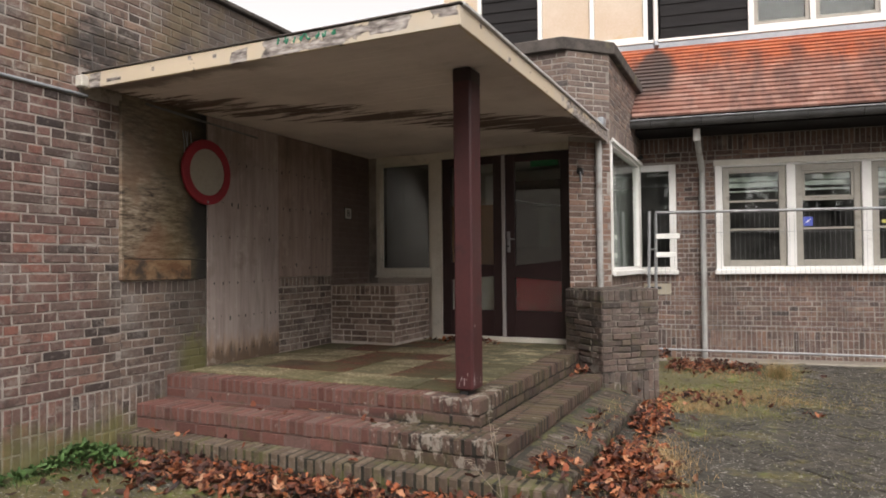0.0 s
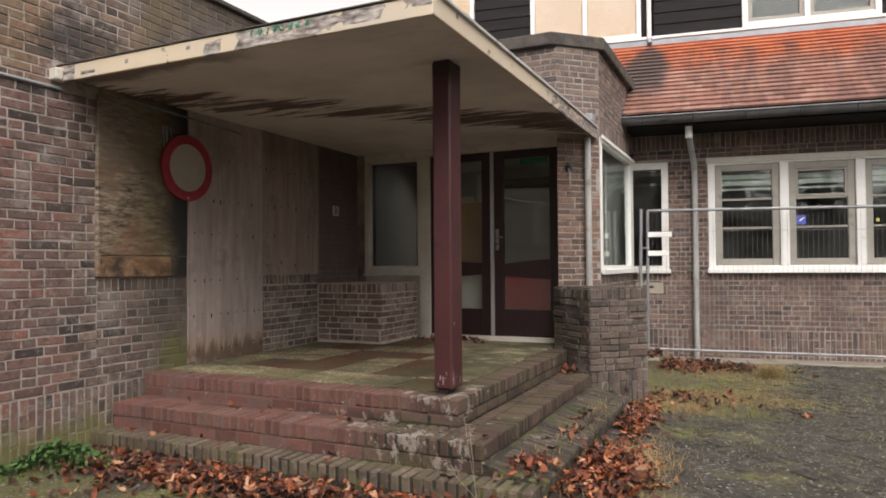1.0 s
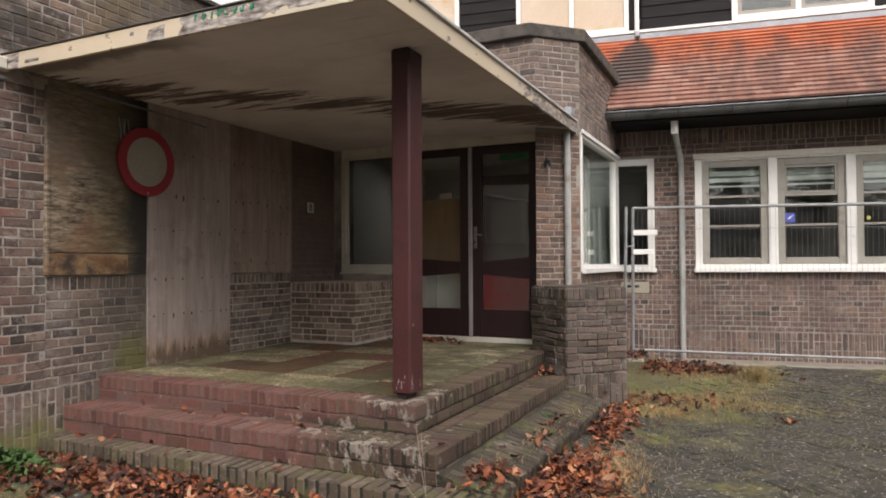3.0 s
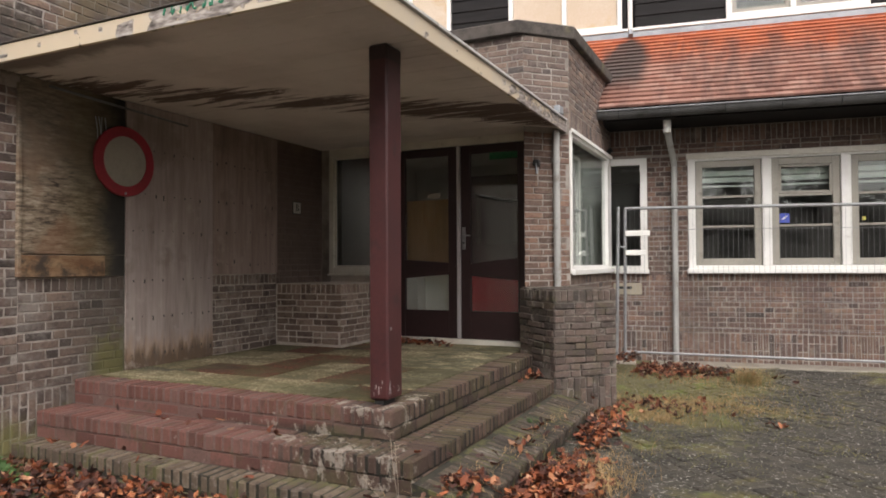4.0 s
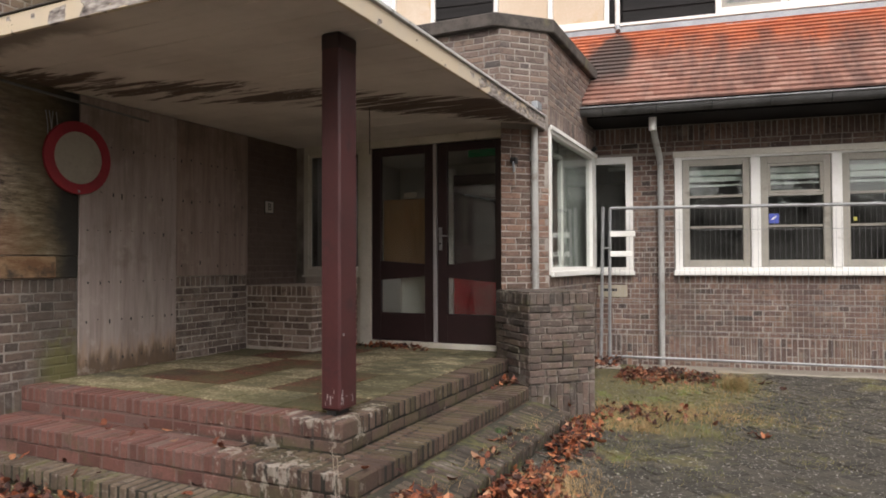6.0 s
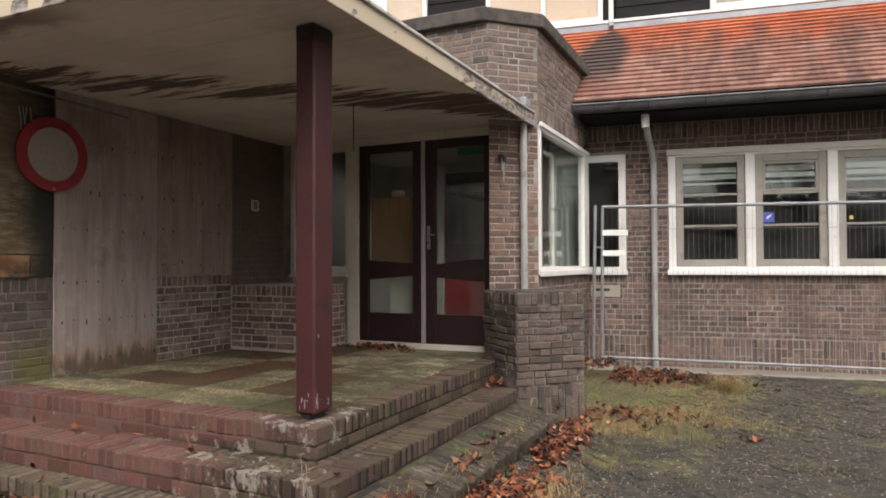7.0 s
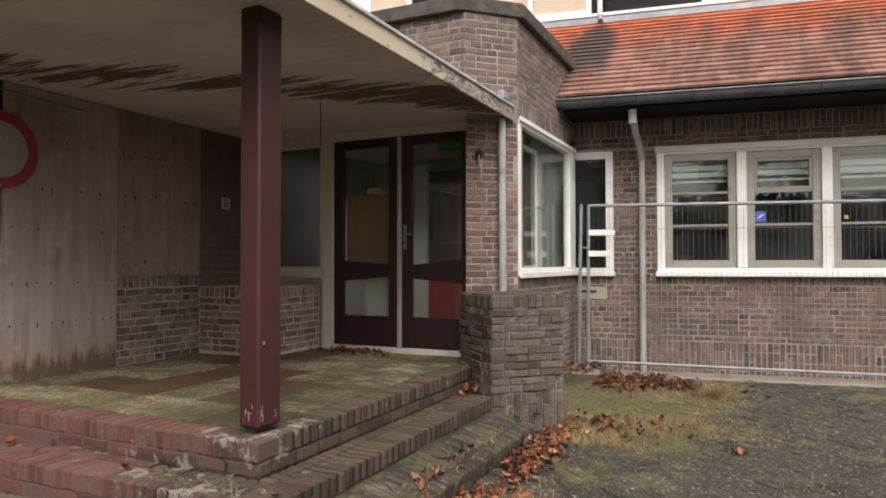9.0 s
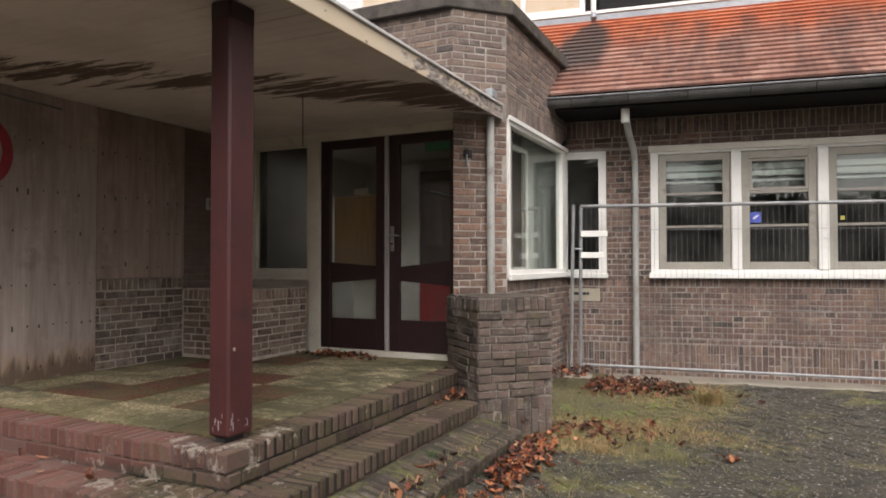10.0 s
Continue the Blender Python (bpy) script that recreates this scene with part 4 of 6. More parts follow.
# platform edge
edge_row(platform, True, -4.59, -1.65, 4.435, 0.500, 0.215, 0.108, 0.076, step_mat, 11, 0.012, 0.013)
edge_row(platform, True, -4.59, -1.65, 4.440, 0.388, 0.10, 0.074, 0.222, step_mat, 12)
edge_row(platform, False, 4.652, 7.35, -1.65, 0.500, 0.215, 0.108, 0.076, step_mat, 13, 0.015, 0.017)
edge_row(platform, False, 4.545, 7.35, -1.655, 0.388, 0.10, 0.074, 0.222, step_mat, 14)
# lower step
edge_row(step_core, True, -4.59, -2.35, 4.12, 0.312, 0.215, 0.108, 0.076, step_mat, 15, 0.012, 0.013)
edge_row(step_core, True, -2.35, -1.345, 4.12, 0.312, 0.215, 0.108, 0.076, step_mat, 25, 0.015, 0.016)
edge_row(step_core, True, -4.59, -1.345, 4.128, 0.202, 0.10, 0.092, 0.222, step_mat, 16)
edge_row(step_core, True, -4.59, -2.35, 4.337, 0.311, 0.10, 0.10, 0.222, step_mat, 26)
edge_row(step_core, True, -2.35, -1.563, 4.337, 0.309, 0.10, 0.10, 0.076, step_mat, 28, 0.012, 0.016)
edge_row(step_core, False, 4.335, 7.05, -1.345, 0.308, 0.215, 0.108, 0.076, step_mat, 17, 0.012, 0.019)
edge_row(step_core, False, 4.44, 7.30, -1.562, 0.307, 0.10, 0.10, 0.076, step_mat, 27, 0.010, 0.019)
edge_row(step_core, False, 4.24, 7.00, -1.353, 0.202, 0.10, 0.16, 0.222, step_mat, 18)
for q0, q1, x0, x1, y0, y1, own in ((0.305, 0.3985, -4.59, -1.66, 4.4435, 4.50, platform), (0.305, 0.3985, -1.70, -1.6595, 4.50, 7.35, platform), (0.08, 0.2095, -4.59, -1.36, 4.1315, 4.18, step_core), (0.08, 0.2095, -1.40, -1.3575, 4.18, 7.0, step_core)):
    block("bed_joint", x0, x1, y0, y1, q0, q1, M_STEPJOINT, own)
# border: proud along the front, sunk and overgrown along the side
rng_b = random.Random(20)
edge_row(curb_core, True, -4.59, -0.985, 3.93, 0.120, 0.195, 0.108, 0.076, border_moss, 19, 0.015, 0.0135)
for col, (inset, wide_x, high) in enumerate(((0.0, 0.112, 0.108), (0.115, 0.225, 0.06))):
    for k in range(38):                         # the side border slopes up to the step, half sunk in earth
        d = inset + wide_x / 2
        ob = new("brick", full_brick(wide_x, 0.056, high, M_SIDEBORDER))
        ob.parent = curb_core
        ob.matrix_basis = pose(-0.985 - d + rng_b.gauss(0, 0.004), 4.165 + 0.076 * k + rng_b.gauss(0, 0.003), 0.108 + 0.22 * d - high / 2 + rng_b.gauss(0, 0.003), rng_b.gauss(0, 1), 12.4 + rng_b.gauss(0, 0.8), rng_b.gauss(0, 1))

# earth and old mortar in the joints, almost flush with the bricks
for x0, x1, y0, y1, z1, jm in ((-1.86, -1.657, 4.665, 7.35, 0.4910, M_JOINTEARTH), (-4.59, -1.861, 4.4425, 4.639, 0.496, M_STEPJOINT), (-1.861, -1.685, 4.4425, 4.663, 0.496, M_STEPJOINT)):
    block("joint_earth", x0, x1, y0, y1, 0.39, z1, jm, platform)
for x0, x1, y0, y1, z1, jm in ((-4.59, -2.35, 4.1265, 4.44, 0.3075, M_STEPJOINT), (-2.35, -1.38, 4.1275, 4.336, 0.3035, M_STEPJOINT), (-2.35, -1.38, 4.336, 7.20, 0.2980, M_JOINTEARTH), (-1.38, -1.352, 4.36, 7.20, 0.2980, M_JOINTEARTH)):
    block("joint_earth", x0, x1, y0, y1, 0.204, z1, jm, step_core)
block("joint_earth", -4.59, -1.01, 3.938, 4.13, -0.05, 0.1120, M_BORDEREARTH, curb_core)
bm = bmesh.new()
wedge = [[bm.verts.new((x, y, z)) for x, z in ((-0.994, -0.05), (-0.994, 0.1055), (-1.36, 0.187), (-1.36, -0.05))] for y in (4.13, 7.03)]
bm.faces.new(wedge[0]), bm.faces.new(wedge[1][::-1])
for k in range(4):
    bm.faces.new((wedge[0][k], wedge[0][(k + 1) % 4], wedge[1][(k + 1) % 4], wedge[1][k]))
bmesh.ops.recalc_face_normals(bm, faces=bm.faces)
part("joint_earth", bm, M_BORDEREARTH, curb_core)

# porch floor tiles
rng = random.Random(8)
tile_me = {}
for i in range(6):
    for j in range(7):
        x0, y0 = -4.585 + i * 0.4535, 4.66 + j * 0.456
        w, d = 0.448, 0.449
        if (w, d) not in tile_me:
            b2 = add_box(bmesh.new(), -w / 2, w / 2, -d / 2, d / 2, -0.02, 0.0, 0.003)
            t_me = bpy.data.meshes.new("tile")
            b2.to_mesh(t_me), b2.free()
            t_me.materials.append(M_PTILE)
            tile_me[(w, d)] = t_me
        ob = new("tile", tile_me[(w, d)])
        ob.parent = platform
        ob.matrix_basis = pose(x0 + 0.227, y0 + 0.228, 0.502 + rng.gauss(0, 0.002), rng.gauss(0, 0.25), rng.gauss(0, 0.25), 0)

# brick box below the porch window
box_out = [(-4.6, 6.96), (-3.72, 6.96), (-3.72, 7.85), (-4.6, 7.85)]
planter = tagged(prism("brick_bench", box_out, 0.48, 1.195, M_MORTARD), "low brick box under the porch window, greyish brown", "brick wall", kind="structure")

# ---------------------------------------------------------------- canopy
canopy = tagged(new("porch_canopy"), "flat porch canopy with peeling cream fascia and boarded soffit", "canopy")
block("core", -4.6, -1.46, 3.66, 7.86, 2.882, 2.93, M_GUTTER, canopy)
n = 40
for k in range(n):
    y0 = 3.66 + k * (7.86 - 3.66) / n
    block("soffit_board", -4.6, -1.46, y0, y0 + 0.1025, 2.855 + 0.0012 * (k % 3), 2.88, M_SOFFIT, canopy, bevel=0.003)
block("front_fascia", -4.60, -1.432, 3.632, 3.658, 2.806, 2.925, M_FASCIA, canopy, bevel=0.004)
block("side_fascia", -1.458, -1.432, 3.660, 7.84, 2.806, 2.925, M_FASCIA, canopy, bevel=0.004)
block("end_cap", -4.60, -4.52, 3.565, 3.628, 2.81, 2.90, M_CREAMFRAME, canopy, bevel=0.008)
block("front_trim", -4.62, -1.42, 3.622, 3.66, 2.927, 2.939, M_STONE, canopy, bevel=0.003)
block("side_trim", -1.46, -1.412, 3.662, 7.80, 2.927, 2.949, M_ZINCPALE, canopy, bevel=0.003)
block("roofing", -4.6, -1.465, 3.665, 7.86, 2.931, 2.9375, M_GUTTER, canopy)
block("outlet_box", -1.47, -1.405, 7.48, 7.62, 2.95, 3.03, M_LEAD, canopy, bevel=0.006, label="lead rainwater outlet")
rng = random.Random(3)
for k in range(8):
    x = -2.74 + k * 0.062 + rng.gauss(0, 0.005)
    bm = bmesh.new()
    for q in range(3 + k % 2):
        p = Vector((x + rng.uniform(-0.004, 0.02), 3.631, 2.885 + rng.uniform(-0.012, 0.006)))
        d = Vector((rng.uniform(-0.012, 0.028), 0, rng.choice((0.006, 0.022, 0.034))))
        add_tube(bm, [p, p + d * 0.5 + Vector((rng.gauss(0, 0.003), 0, 0)), p + d], 0.0058, 6)
    part("spray_mark", bm, M_GRAFFITI, canopy, "faded green spray paint")
tagged(tube("soffit_cord", [(-2.64, 6.35, 2.855), (-2.64, 6.352, 2.6), (-2.638, 6.35, 2.42)], 0.004, M_INK), "thin black cord hanging from the soffit", "cord")
trim_w = tagged(tube("wall_conduit", [(-4.575, 4.2, 2.815), (-4.575, 5.0, 2.78), (-4.575, 5.6, 2.757)], 0.011, M_GUTTEREDGE), "thin painted pipe along the soffit edge", "conduit")

twigs = tagged(new("dry_twigs"), "thin dry twigs growing on the canopy roof", "twigs")
rng = random.Random(14)
for k in range(6):
    x, y = -4.35 + 0.2 * rng.random(), 4.9 + 0.5 * rng.random()
    tube("twig", [(x, y, 2.94), (x + rng.gauss(0, 0.04), y + rng.gauss(0, 0.04), 3.15), (x + rng.gauss(0, 0.1), y + rng.gauss(0, 0.1), 3.3 + 0.25 * rng.random())], 0.006, M_BARK, twigs, None, 5)
wires = tagged(new("loose_wires"), "frayed pale wires hanging beside the road sign", "wires")
for k in range(4):
    y = 4.60 + 0.03 * k
    tube("wire", [(-4.57, y, 2.66), (-4.56, y + rng.gauss(0, 0.03), 2.55), (-4.57, y + rng.gauss(0, 0.02), 2.44 - 0.05 * k)], 0.004, M_LEAD, wires, None, 5)

# post
post = tagged(new("porch_post"), "maroon painted steel post with chipped foot on the platform corner", "post")
bm = add_box(bmesh.new(), -1.893, -1.753, 4.55, 4.745, 0.535, 2.852, 0.012)
part("shaft", bm, M_POST, post)
block("top_band", -1.8945, -1.7515, 4.5485, 4.7465, 2.742, 2.853, M_MAROON, post, bevel=0.012, label="dark maroon top band of the post")
block("foot", -1.868, -1.797, 4.575, 4.72, 0.498, 0.54, M_INK, post, bevel=0.004, label="rusty black steel foot")
rng = random.Random(6)
for k in range(15):
    z = 0.55 + abs(rng.gauss(0, 0.05))
    h = 0.005 + 0.06 * rng.random() ** 3
    w = 0.002 + 0.006 * rng.random()
    if k % 2:
        x = -1.88 + 0.11 * rng.random()
        block("paint_chip", x, x + w, 4.5485, 4.551, z, z + h, M_BARE, post)
    else:
        y = 4.565 + 0.16 * rng.random()
        block("paint_chip", -1.754, -1.7515, y, y + w, z, z + h, M_BARE, post)
block("paint_chip", -1.7545, -1.7505, 4.585, 4.60, 0.985, 1.003, M_BARE, post, bevel=0.001)

# ---------------------------------------------------------------- door wall
def bars(name, u0, u1, z0, z1, b, y0, y1, mat, parent, m=None, bevel=0.004, label=""):
    """A rectangular frame of four bars, b wide."""
    bm = bmesh.new()
    add_box(bm, u0, u0 + b, y0, y1, z0, z1, bevel), add_box(bm, u1 - b, u1, y0, y1, z0, z1, bevel)
    add_box(bm, u0 + b, u1 - b, y0 + 0.001, y1 - 0.001, z0, z0 + b, bevel), add_box(bm, u0 + b, u1 - b, y0 + 0.001, y1 - 0.001, z1 - b, z1, bevel)
    return part(name, bm, mat, parent, label, m)


def pane(u0, u1, z0, z1, y, parent, m=None, mat=None):
    ob = block("pane", u0, u1, y, y + 0.005, z0, z1, mat or M_GLASS, parent, m)
    ob.visible_shadow = False
    return ob


wall("wall_porch_back", DOORWALL, -4.6, -1.797, -0.1, 3.80, 0.25, M_MORTAR, [(-4.47, -1.868, 0.5, 2.853)], "brick porch wall round the entrance doors")
porch_window = tagged(new("window_1"), "porch window with a white painted frame and dull glass", "window", kind="structure")
bm = bmesh.new()
for box in ((-4.47, -4.405, 1.295, 2.762), (-3.685, -3.66, 1.295, 2.762), (-4.405, -3.685, 1.295, 1.375), (-4.405, -3.685, 2.745, 2.762)):
    add_box(bm, box[0], box[1], -0.035, 0.06, box[2], box[3], 0.004)
part("window_frame", bm, M_CREAMFRAME, porch_window, "", DOORWALL)
bars("sash", -4.403, -3.687, 1.377, 2.743, 0.022, -0.012, 0.04, M_CREAMFRAME, porch_window, DOORWALL)
pane(-4.385, -3.705, 1.395, 2.725, 0.01, porch_window, DOORWALL, M_DIRTYGLASS)
block("window_sill", -4.48, -3.66, -0.06, 0.0, 1.272, 1.297, M_CREAMFRAME, porch_window, DOORWALL, 0.004)
infill = tagged(block("wall_below_window", -4.47, -3.66, 0.0, 0.2, 0.49, 1.294, M_MORTARD, None, DOORWALL), "masonry below the porch window", "wall", kind="structure")

door_frame = tagged(new("door_frame"), "white painted timber door frame with threshold", "door frame", kind="structure")
block("jamb_post", -3.658, -3.515, -0.045, 0.07, 0.50, 2.763, M_CREAMFRAME, door_frame, DOORWALL, 0.004)
block("head", -4.47, -1.80, -0.03, 0.07, 2.765, 2.853, M_CREAMFRAME, door_frame, DOORWALL, 0.003)
block("threshold", -3.513, -1.80, -0.05, 0.08, 0.495, 0.555, M_CREAMFRAME, door_frame, DOORWALL, 0.004)
block("meeting_post", -2.712, -2.672, -0.045, 0.05, 0.557, 2.762, surf("grey_meeting_post", (0.42, 0.40, 0.40), (0.34, 0.32, 0.32), 3, 40, 0.5, 0.05), door_frame, DOORWALL, 0.003)
block("side_jamb", -1.870, -1.797, -0.03, 0.07, 0.557, 2.762, M_MAROON, door_frame, DOORWALL, 0.003)


def entrance_door(name, u0, u1, thick_left, handle_u, label):
    """A glazed door leaf, its middle rail swelling towards the hinge side."""
    d = tagged(new(name), label, "door")
    b = 0.115
    mk = lambda nm, *a: block(nm, *a, M_MAROON, d, DOORWALL, 0.003)
    mk("stile", u0, u0 + b, -0.02, 0.03, 0.56, 2.76), mk("stile", u1 - b, u1, -0.02, 0.03, 0.56, 2.76)
    mk("top_rail", u0 + b, u1 - b, -0.019, 0.029, 2.665, 2.759), mk("bottom_rail", u0 + b, u1 - b, -0.019, 0.029, 0.561, 0.875)
    zl, zr = ((1.245, 1.465), (1.29, 1.425)) if thick_left else ((1.275, 1.415), (1.225, 1.475))
    a, c = u0 + b, u1 - b
    plate("middle_rail", [(a, zl[0]), (c, zr[0]), (c, zr[1]), (a, zl[1])], -0.019, 0.029, M_MAROON, d, "", DOORWALL)
    pane(a, c, 1.41, 2.67, 0.005, d, DOORWALL)
    pane(a, c, 0.87, 1.285, 0.005, d, DOORWALL)
    if handle_u:
        h = block("handle_plate", handle_u - 0.022, handle_u + 0.022, -0.028, -0.02, 1.575, 1.83, M_ZINC, d, DOORWALL, 0.004, "steel handle plate")
        tube("lever", [(handle_u, -0.028, 1.735), (handle_u, -0.065, 1.735), (handle_u + 0.03, -0.07, 1.735), (handle_u + 0.10, -0.068, 1.73)], 0.009, M_ZINC, d, DOORWALL, 8, "steel lever")
        tube("lock_cylinder", [(handle_u, -0.028, 1.65), (handle_u, -0.04, 1.65)], 0.012, M_INK, d, DOORWALL, 10)
    return d


entrance_door("door_1", -3.512, -2.714, True, None, "closed dark maroon entrance door with two glass panes")
entrance_door("door_2", -2.670, -1.872, False, -2.632, "closed dark maroon entrance door with steel handle")
tagged(block("paper_notice", -3.10, -2.93, -0.004, 0.003, 2.175, 2.235, M_SIGNWHITE, None, DOORWALL), "small white notice behind the door glass", "notice")

# ---------------------------------------------------------------- hall behind the doors
hall = wall("wall_hall_back", pose(0, 10.6, 0), -4.8, -1.9, 0.4, 3.1, 0.1, M_ROOM, label="pale plaster wall of the hall")
wall("wall_hall_west", pose(-4.66, 8.1, 0, 0, 0, 90), 0, 2.5, 0.4, 3.1, 0.1, M_ROOM, label="dim plaster wall of the hall")
wall("wall_hall_east", pose(-1.90, 10.6, 0, 0, 0, -90), 0, 2.5, 0.4, 3.1, 0.1, M_ROOM, label="pale plaster wall of the hall")
tagged(block("floor_hall", -4.7, -1.90, 7.94, 10.6, 0.45, 0.52, M_STONE), "dark stone hall floor", "floor", kind="structure")
def slab_with_hole(name, x0, x1, y0, y1, z0, z1, hole, mat, label, category):
    bm = bmesh.new()
    a, b, c, d = hole
    for q in ((x0, a, y0, y1), (b, x1, y0, y1), (a, b, y0, c), (a, b, d, y1)):
        add_box(bm, q[0], q[1], q[2], q[3], z0, z1)
    return tagged(part(name, bm, mat), label, category, kind="structure")


# unseen opening added through ceiling and flat roof to brighten the hall
LIGHT_HOLE = (-4.4, -2.58, 8.16, 9.15)
slab_with_hole("ceiling_hall", -4.7, -1.90, 8.1, 10.6, 2.95, 3.02, LIGHT_HOLE, M_ROOM, "pale hall ceiling with an unseen added light opening", "ceiling")
screen = tagged(new("wooden_screen"), "ochre wooden board standing behind the door glass", "board")
block("sheet", -3.47, -2.74, 8.02, 8.04, 1.30, 2.18, M_WOODPANEL, screen, None, 0.003)
block("white_sheet", -3.22, -2.80, 8.02, 8.04, 0.53, 1.295, M_WHITE, screen, None, 0.003, "white lower sheet")
inner = tagged(new("door_3"), "inner door with red lower panel and dark glass", "door")
block("leaf", -3.585, -1.92, 10.30, 10.345, 1.385, 2.75, M_MAROON, inner, None, 0.004)
block("lower_panel", -3.585, -1.92, 10.29, 10.345, 0.53, 1.38, M_REDPANEL, inner, None, 0.004, "bright red lower panel")
pane(-3.5, -2.15, 1.7, 2.6, 10.28, inner)
block("inner_frame", -3.88, -3.59, 10.27, 10.40, 0.53, 2.85, M_WHITE, inner, None, 0.004, "white door post")
tube("closer_arm", [(-3.4, 10.26, 2.45), (-3.0, 10.2, 2.36), (-2.6, 10.24, 2.32)], 0.014, M_ZINC, inner)
exit_sign = tagged(new("exit_sign"), "green emergency exit sign under the hall ceiling", "exit sign")
block("sign_box", -2.50, -2.14, 8.30, 8.34, 2.66, 2.80, M_EXIT, exit_sign, None, 0.004)
tube("hanger", [(-2.32, 8.32, 2.80), (-2.32, 8.32, 2.95)], 0.006, M_ZINC, exit_sign)

# ---------------------------------------------------------------- brick pier with the bay behind
pier_out = [(-1.345, 6.985), (-0.865, 7.47), (-1.355, 7.95), (-1.84, 7.46)]
pier = tagged(prism("brick_pier", pier_out, -0.15, 1.158, M_OLDJOINT), "low square brick pier beside the steps, weathered grey", "pier", kind="structure")

bay_out_l = tagged(prism("wall_chamfer", [(-1.80, 7.50), (-1.42, 7.88), (-1.44, 8.10), (-1.60, 8.10), (-1.795, 7.86)], -0.1, 3.82, M_MORTAR), "brick corner column between door and bay window", "wall", kind="structure")
bay_side = wall("wall_bay", BAYSIDE, 7.885, 10.06, -0.1, 3.82, 0.22, M_MORTAR, [(7.90, 10.06, 1.30, 2.845)], label="brick bay wall with a white corner window")
parapet = wall("wall_parapet", pose(0, 7.50, 0), -4.6, -1.80, 2.95, 3.82, 0.22, M_MORTAR, label="brown brick parapet above the canopy")


def coping_run(outline):
    return tagged(prism("parapet_coping", outline, 3.82, 3.965, M_STONE, bevel=0.012), "dark weathered concrete coping on the brick parapet", "coping", kind="structure")


coping_run([(-4.6, 7.43), (-1.83, 7.43), (-1.35, 7.90), (-1.35, 9.95), (-1.66, 9.95), (-1.66, 8.0), (-1.95, 7.74), (-4.6, 7.74)])
slab_with_hole("roof_flat", -4.6, -1.6, 7.7, 11.2, 3.70, 3.75, LIGHT_HOLE, M_GUTTER, "dark flat roof behind the parapet", "roof")
downpipe = tagged(new("porch_downpipe"), "grey painted downpipe on the brick column", "downpipe")
tube("pipe", [(-1.51, 7.70, 2.81), (-1.508, 7.703, 1.16)], 0.036, M_PIPE, downpipe, None, 14)
for z in (2.48, 1.30):
    tube("collar", [(-1.51, 7.70, z), (-1.51, 7.70, z + 0.04)], 0.042, M_PIPE, downpipe, None, 14)
anchor = tagged(new("wall_hook"), "rusty steel hook fixed to the brick column", "hook")
tube("ring", [(-1.685, 7.56, 2.46), (-1.68, 7.535, 2.43), (-1.675, 7.535, 2.38), (-1.68, 7.55, 2.35)], 0.012, M_LEAD, anchor, None, 8)
block("plate", -1.72, -1.66, 7.55, 7.62, 2.44, 2.50, M_INK, anchor, None, 0.004)

# corner window of the bay
bay_window = tagged(new("window_2"), "white painted corner window beside the pier", "window", kind="structure")
def slim_frame(name, u0, u1, z0, z1, left, right, low, top, y0, y1, m):
    bm = bmesh.new()
    add_box(bm, u0, u0 + left, y0, y1, z0, z1, 0.003), add_box(bm, u1 - right, u1, y0, y1, z0, z1, 0.003)
    add_box(bm, u0 + left, u1 - right, y0 + 0.001, y1, z0, z0 + low, 0.003), add_box(bm, u0 + left, u1 - right, y0 + 0.001, y1, z1 - top, z1, 0.003)
    part(name, bm, M_WHITE, bay_window, "", m)


slim_frame("side_frame", 7.905, 9.99, 1.302, 2.84, 0.05, 0.17, 0.085, 0.06, -0.02, 0.06, BAYSIDE)
pane(7.955, 9.82, 1.387, 2.78, 0.02, bay_window, BAYSIDE)
block("head_board", 7.88, 10.03, -0.045, -0.021, 2.815, 2.862, M_WHITE, bay_window, BAYSIDE, 0.004)
block("side_sill", 7.88, 10.03, -0.06, -0.021, 1.285, 1.345, M_WHITE, bay_window, BAYSIDE, 0.005)
slim_frame("front_frame", -0.005, 0.48, 1.285, 2.822, 0.014, 0.09, 0.088, 0.088, -0.035, 0.07, WING)
pane(0.009, 0.39, 1.373, 2.734, 0.02, bay_window, WING)
block("front_sill", -0.03, 0.50, -0.07, -0.036, 1.27, 1.33, M_WHITE, bay_window, WING, 0.005)
spot = tagged(new("wall_spotlight"), "small black wall camera lamp under the eaves corner", "lamp")
block("arm", -0.06, -0.03, -0.14, 0.0, 2.84, 2.87, M_INK, spot, WING, 0.003)
tube("head", [(-0.08, -0.16, 2.85), (0.03, -0.22, 2.93)], 0.03, M_INK, spot, WING, 12)
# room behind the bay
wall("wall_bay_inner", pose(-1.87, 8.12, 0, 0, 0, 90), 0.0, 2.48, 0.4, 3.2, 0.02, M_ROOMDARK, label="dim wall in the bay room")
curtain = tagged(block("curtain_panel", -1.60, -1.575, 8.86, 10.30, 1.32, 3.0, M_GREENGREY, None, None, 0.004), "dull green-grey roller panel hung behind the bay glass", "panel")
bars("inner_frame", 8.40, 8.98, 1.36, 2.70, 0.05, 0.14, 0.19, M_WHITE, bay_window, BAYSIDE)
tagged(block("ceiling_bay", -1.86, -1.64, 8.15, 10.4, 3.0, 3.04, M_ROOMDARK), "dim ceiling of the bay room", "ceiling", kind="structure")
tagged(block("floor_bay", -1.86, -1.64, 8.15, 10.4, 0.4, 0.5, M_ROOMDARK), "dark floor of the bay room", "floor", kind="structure")

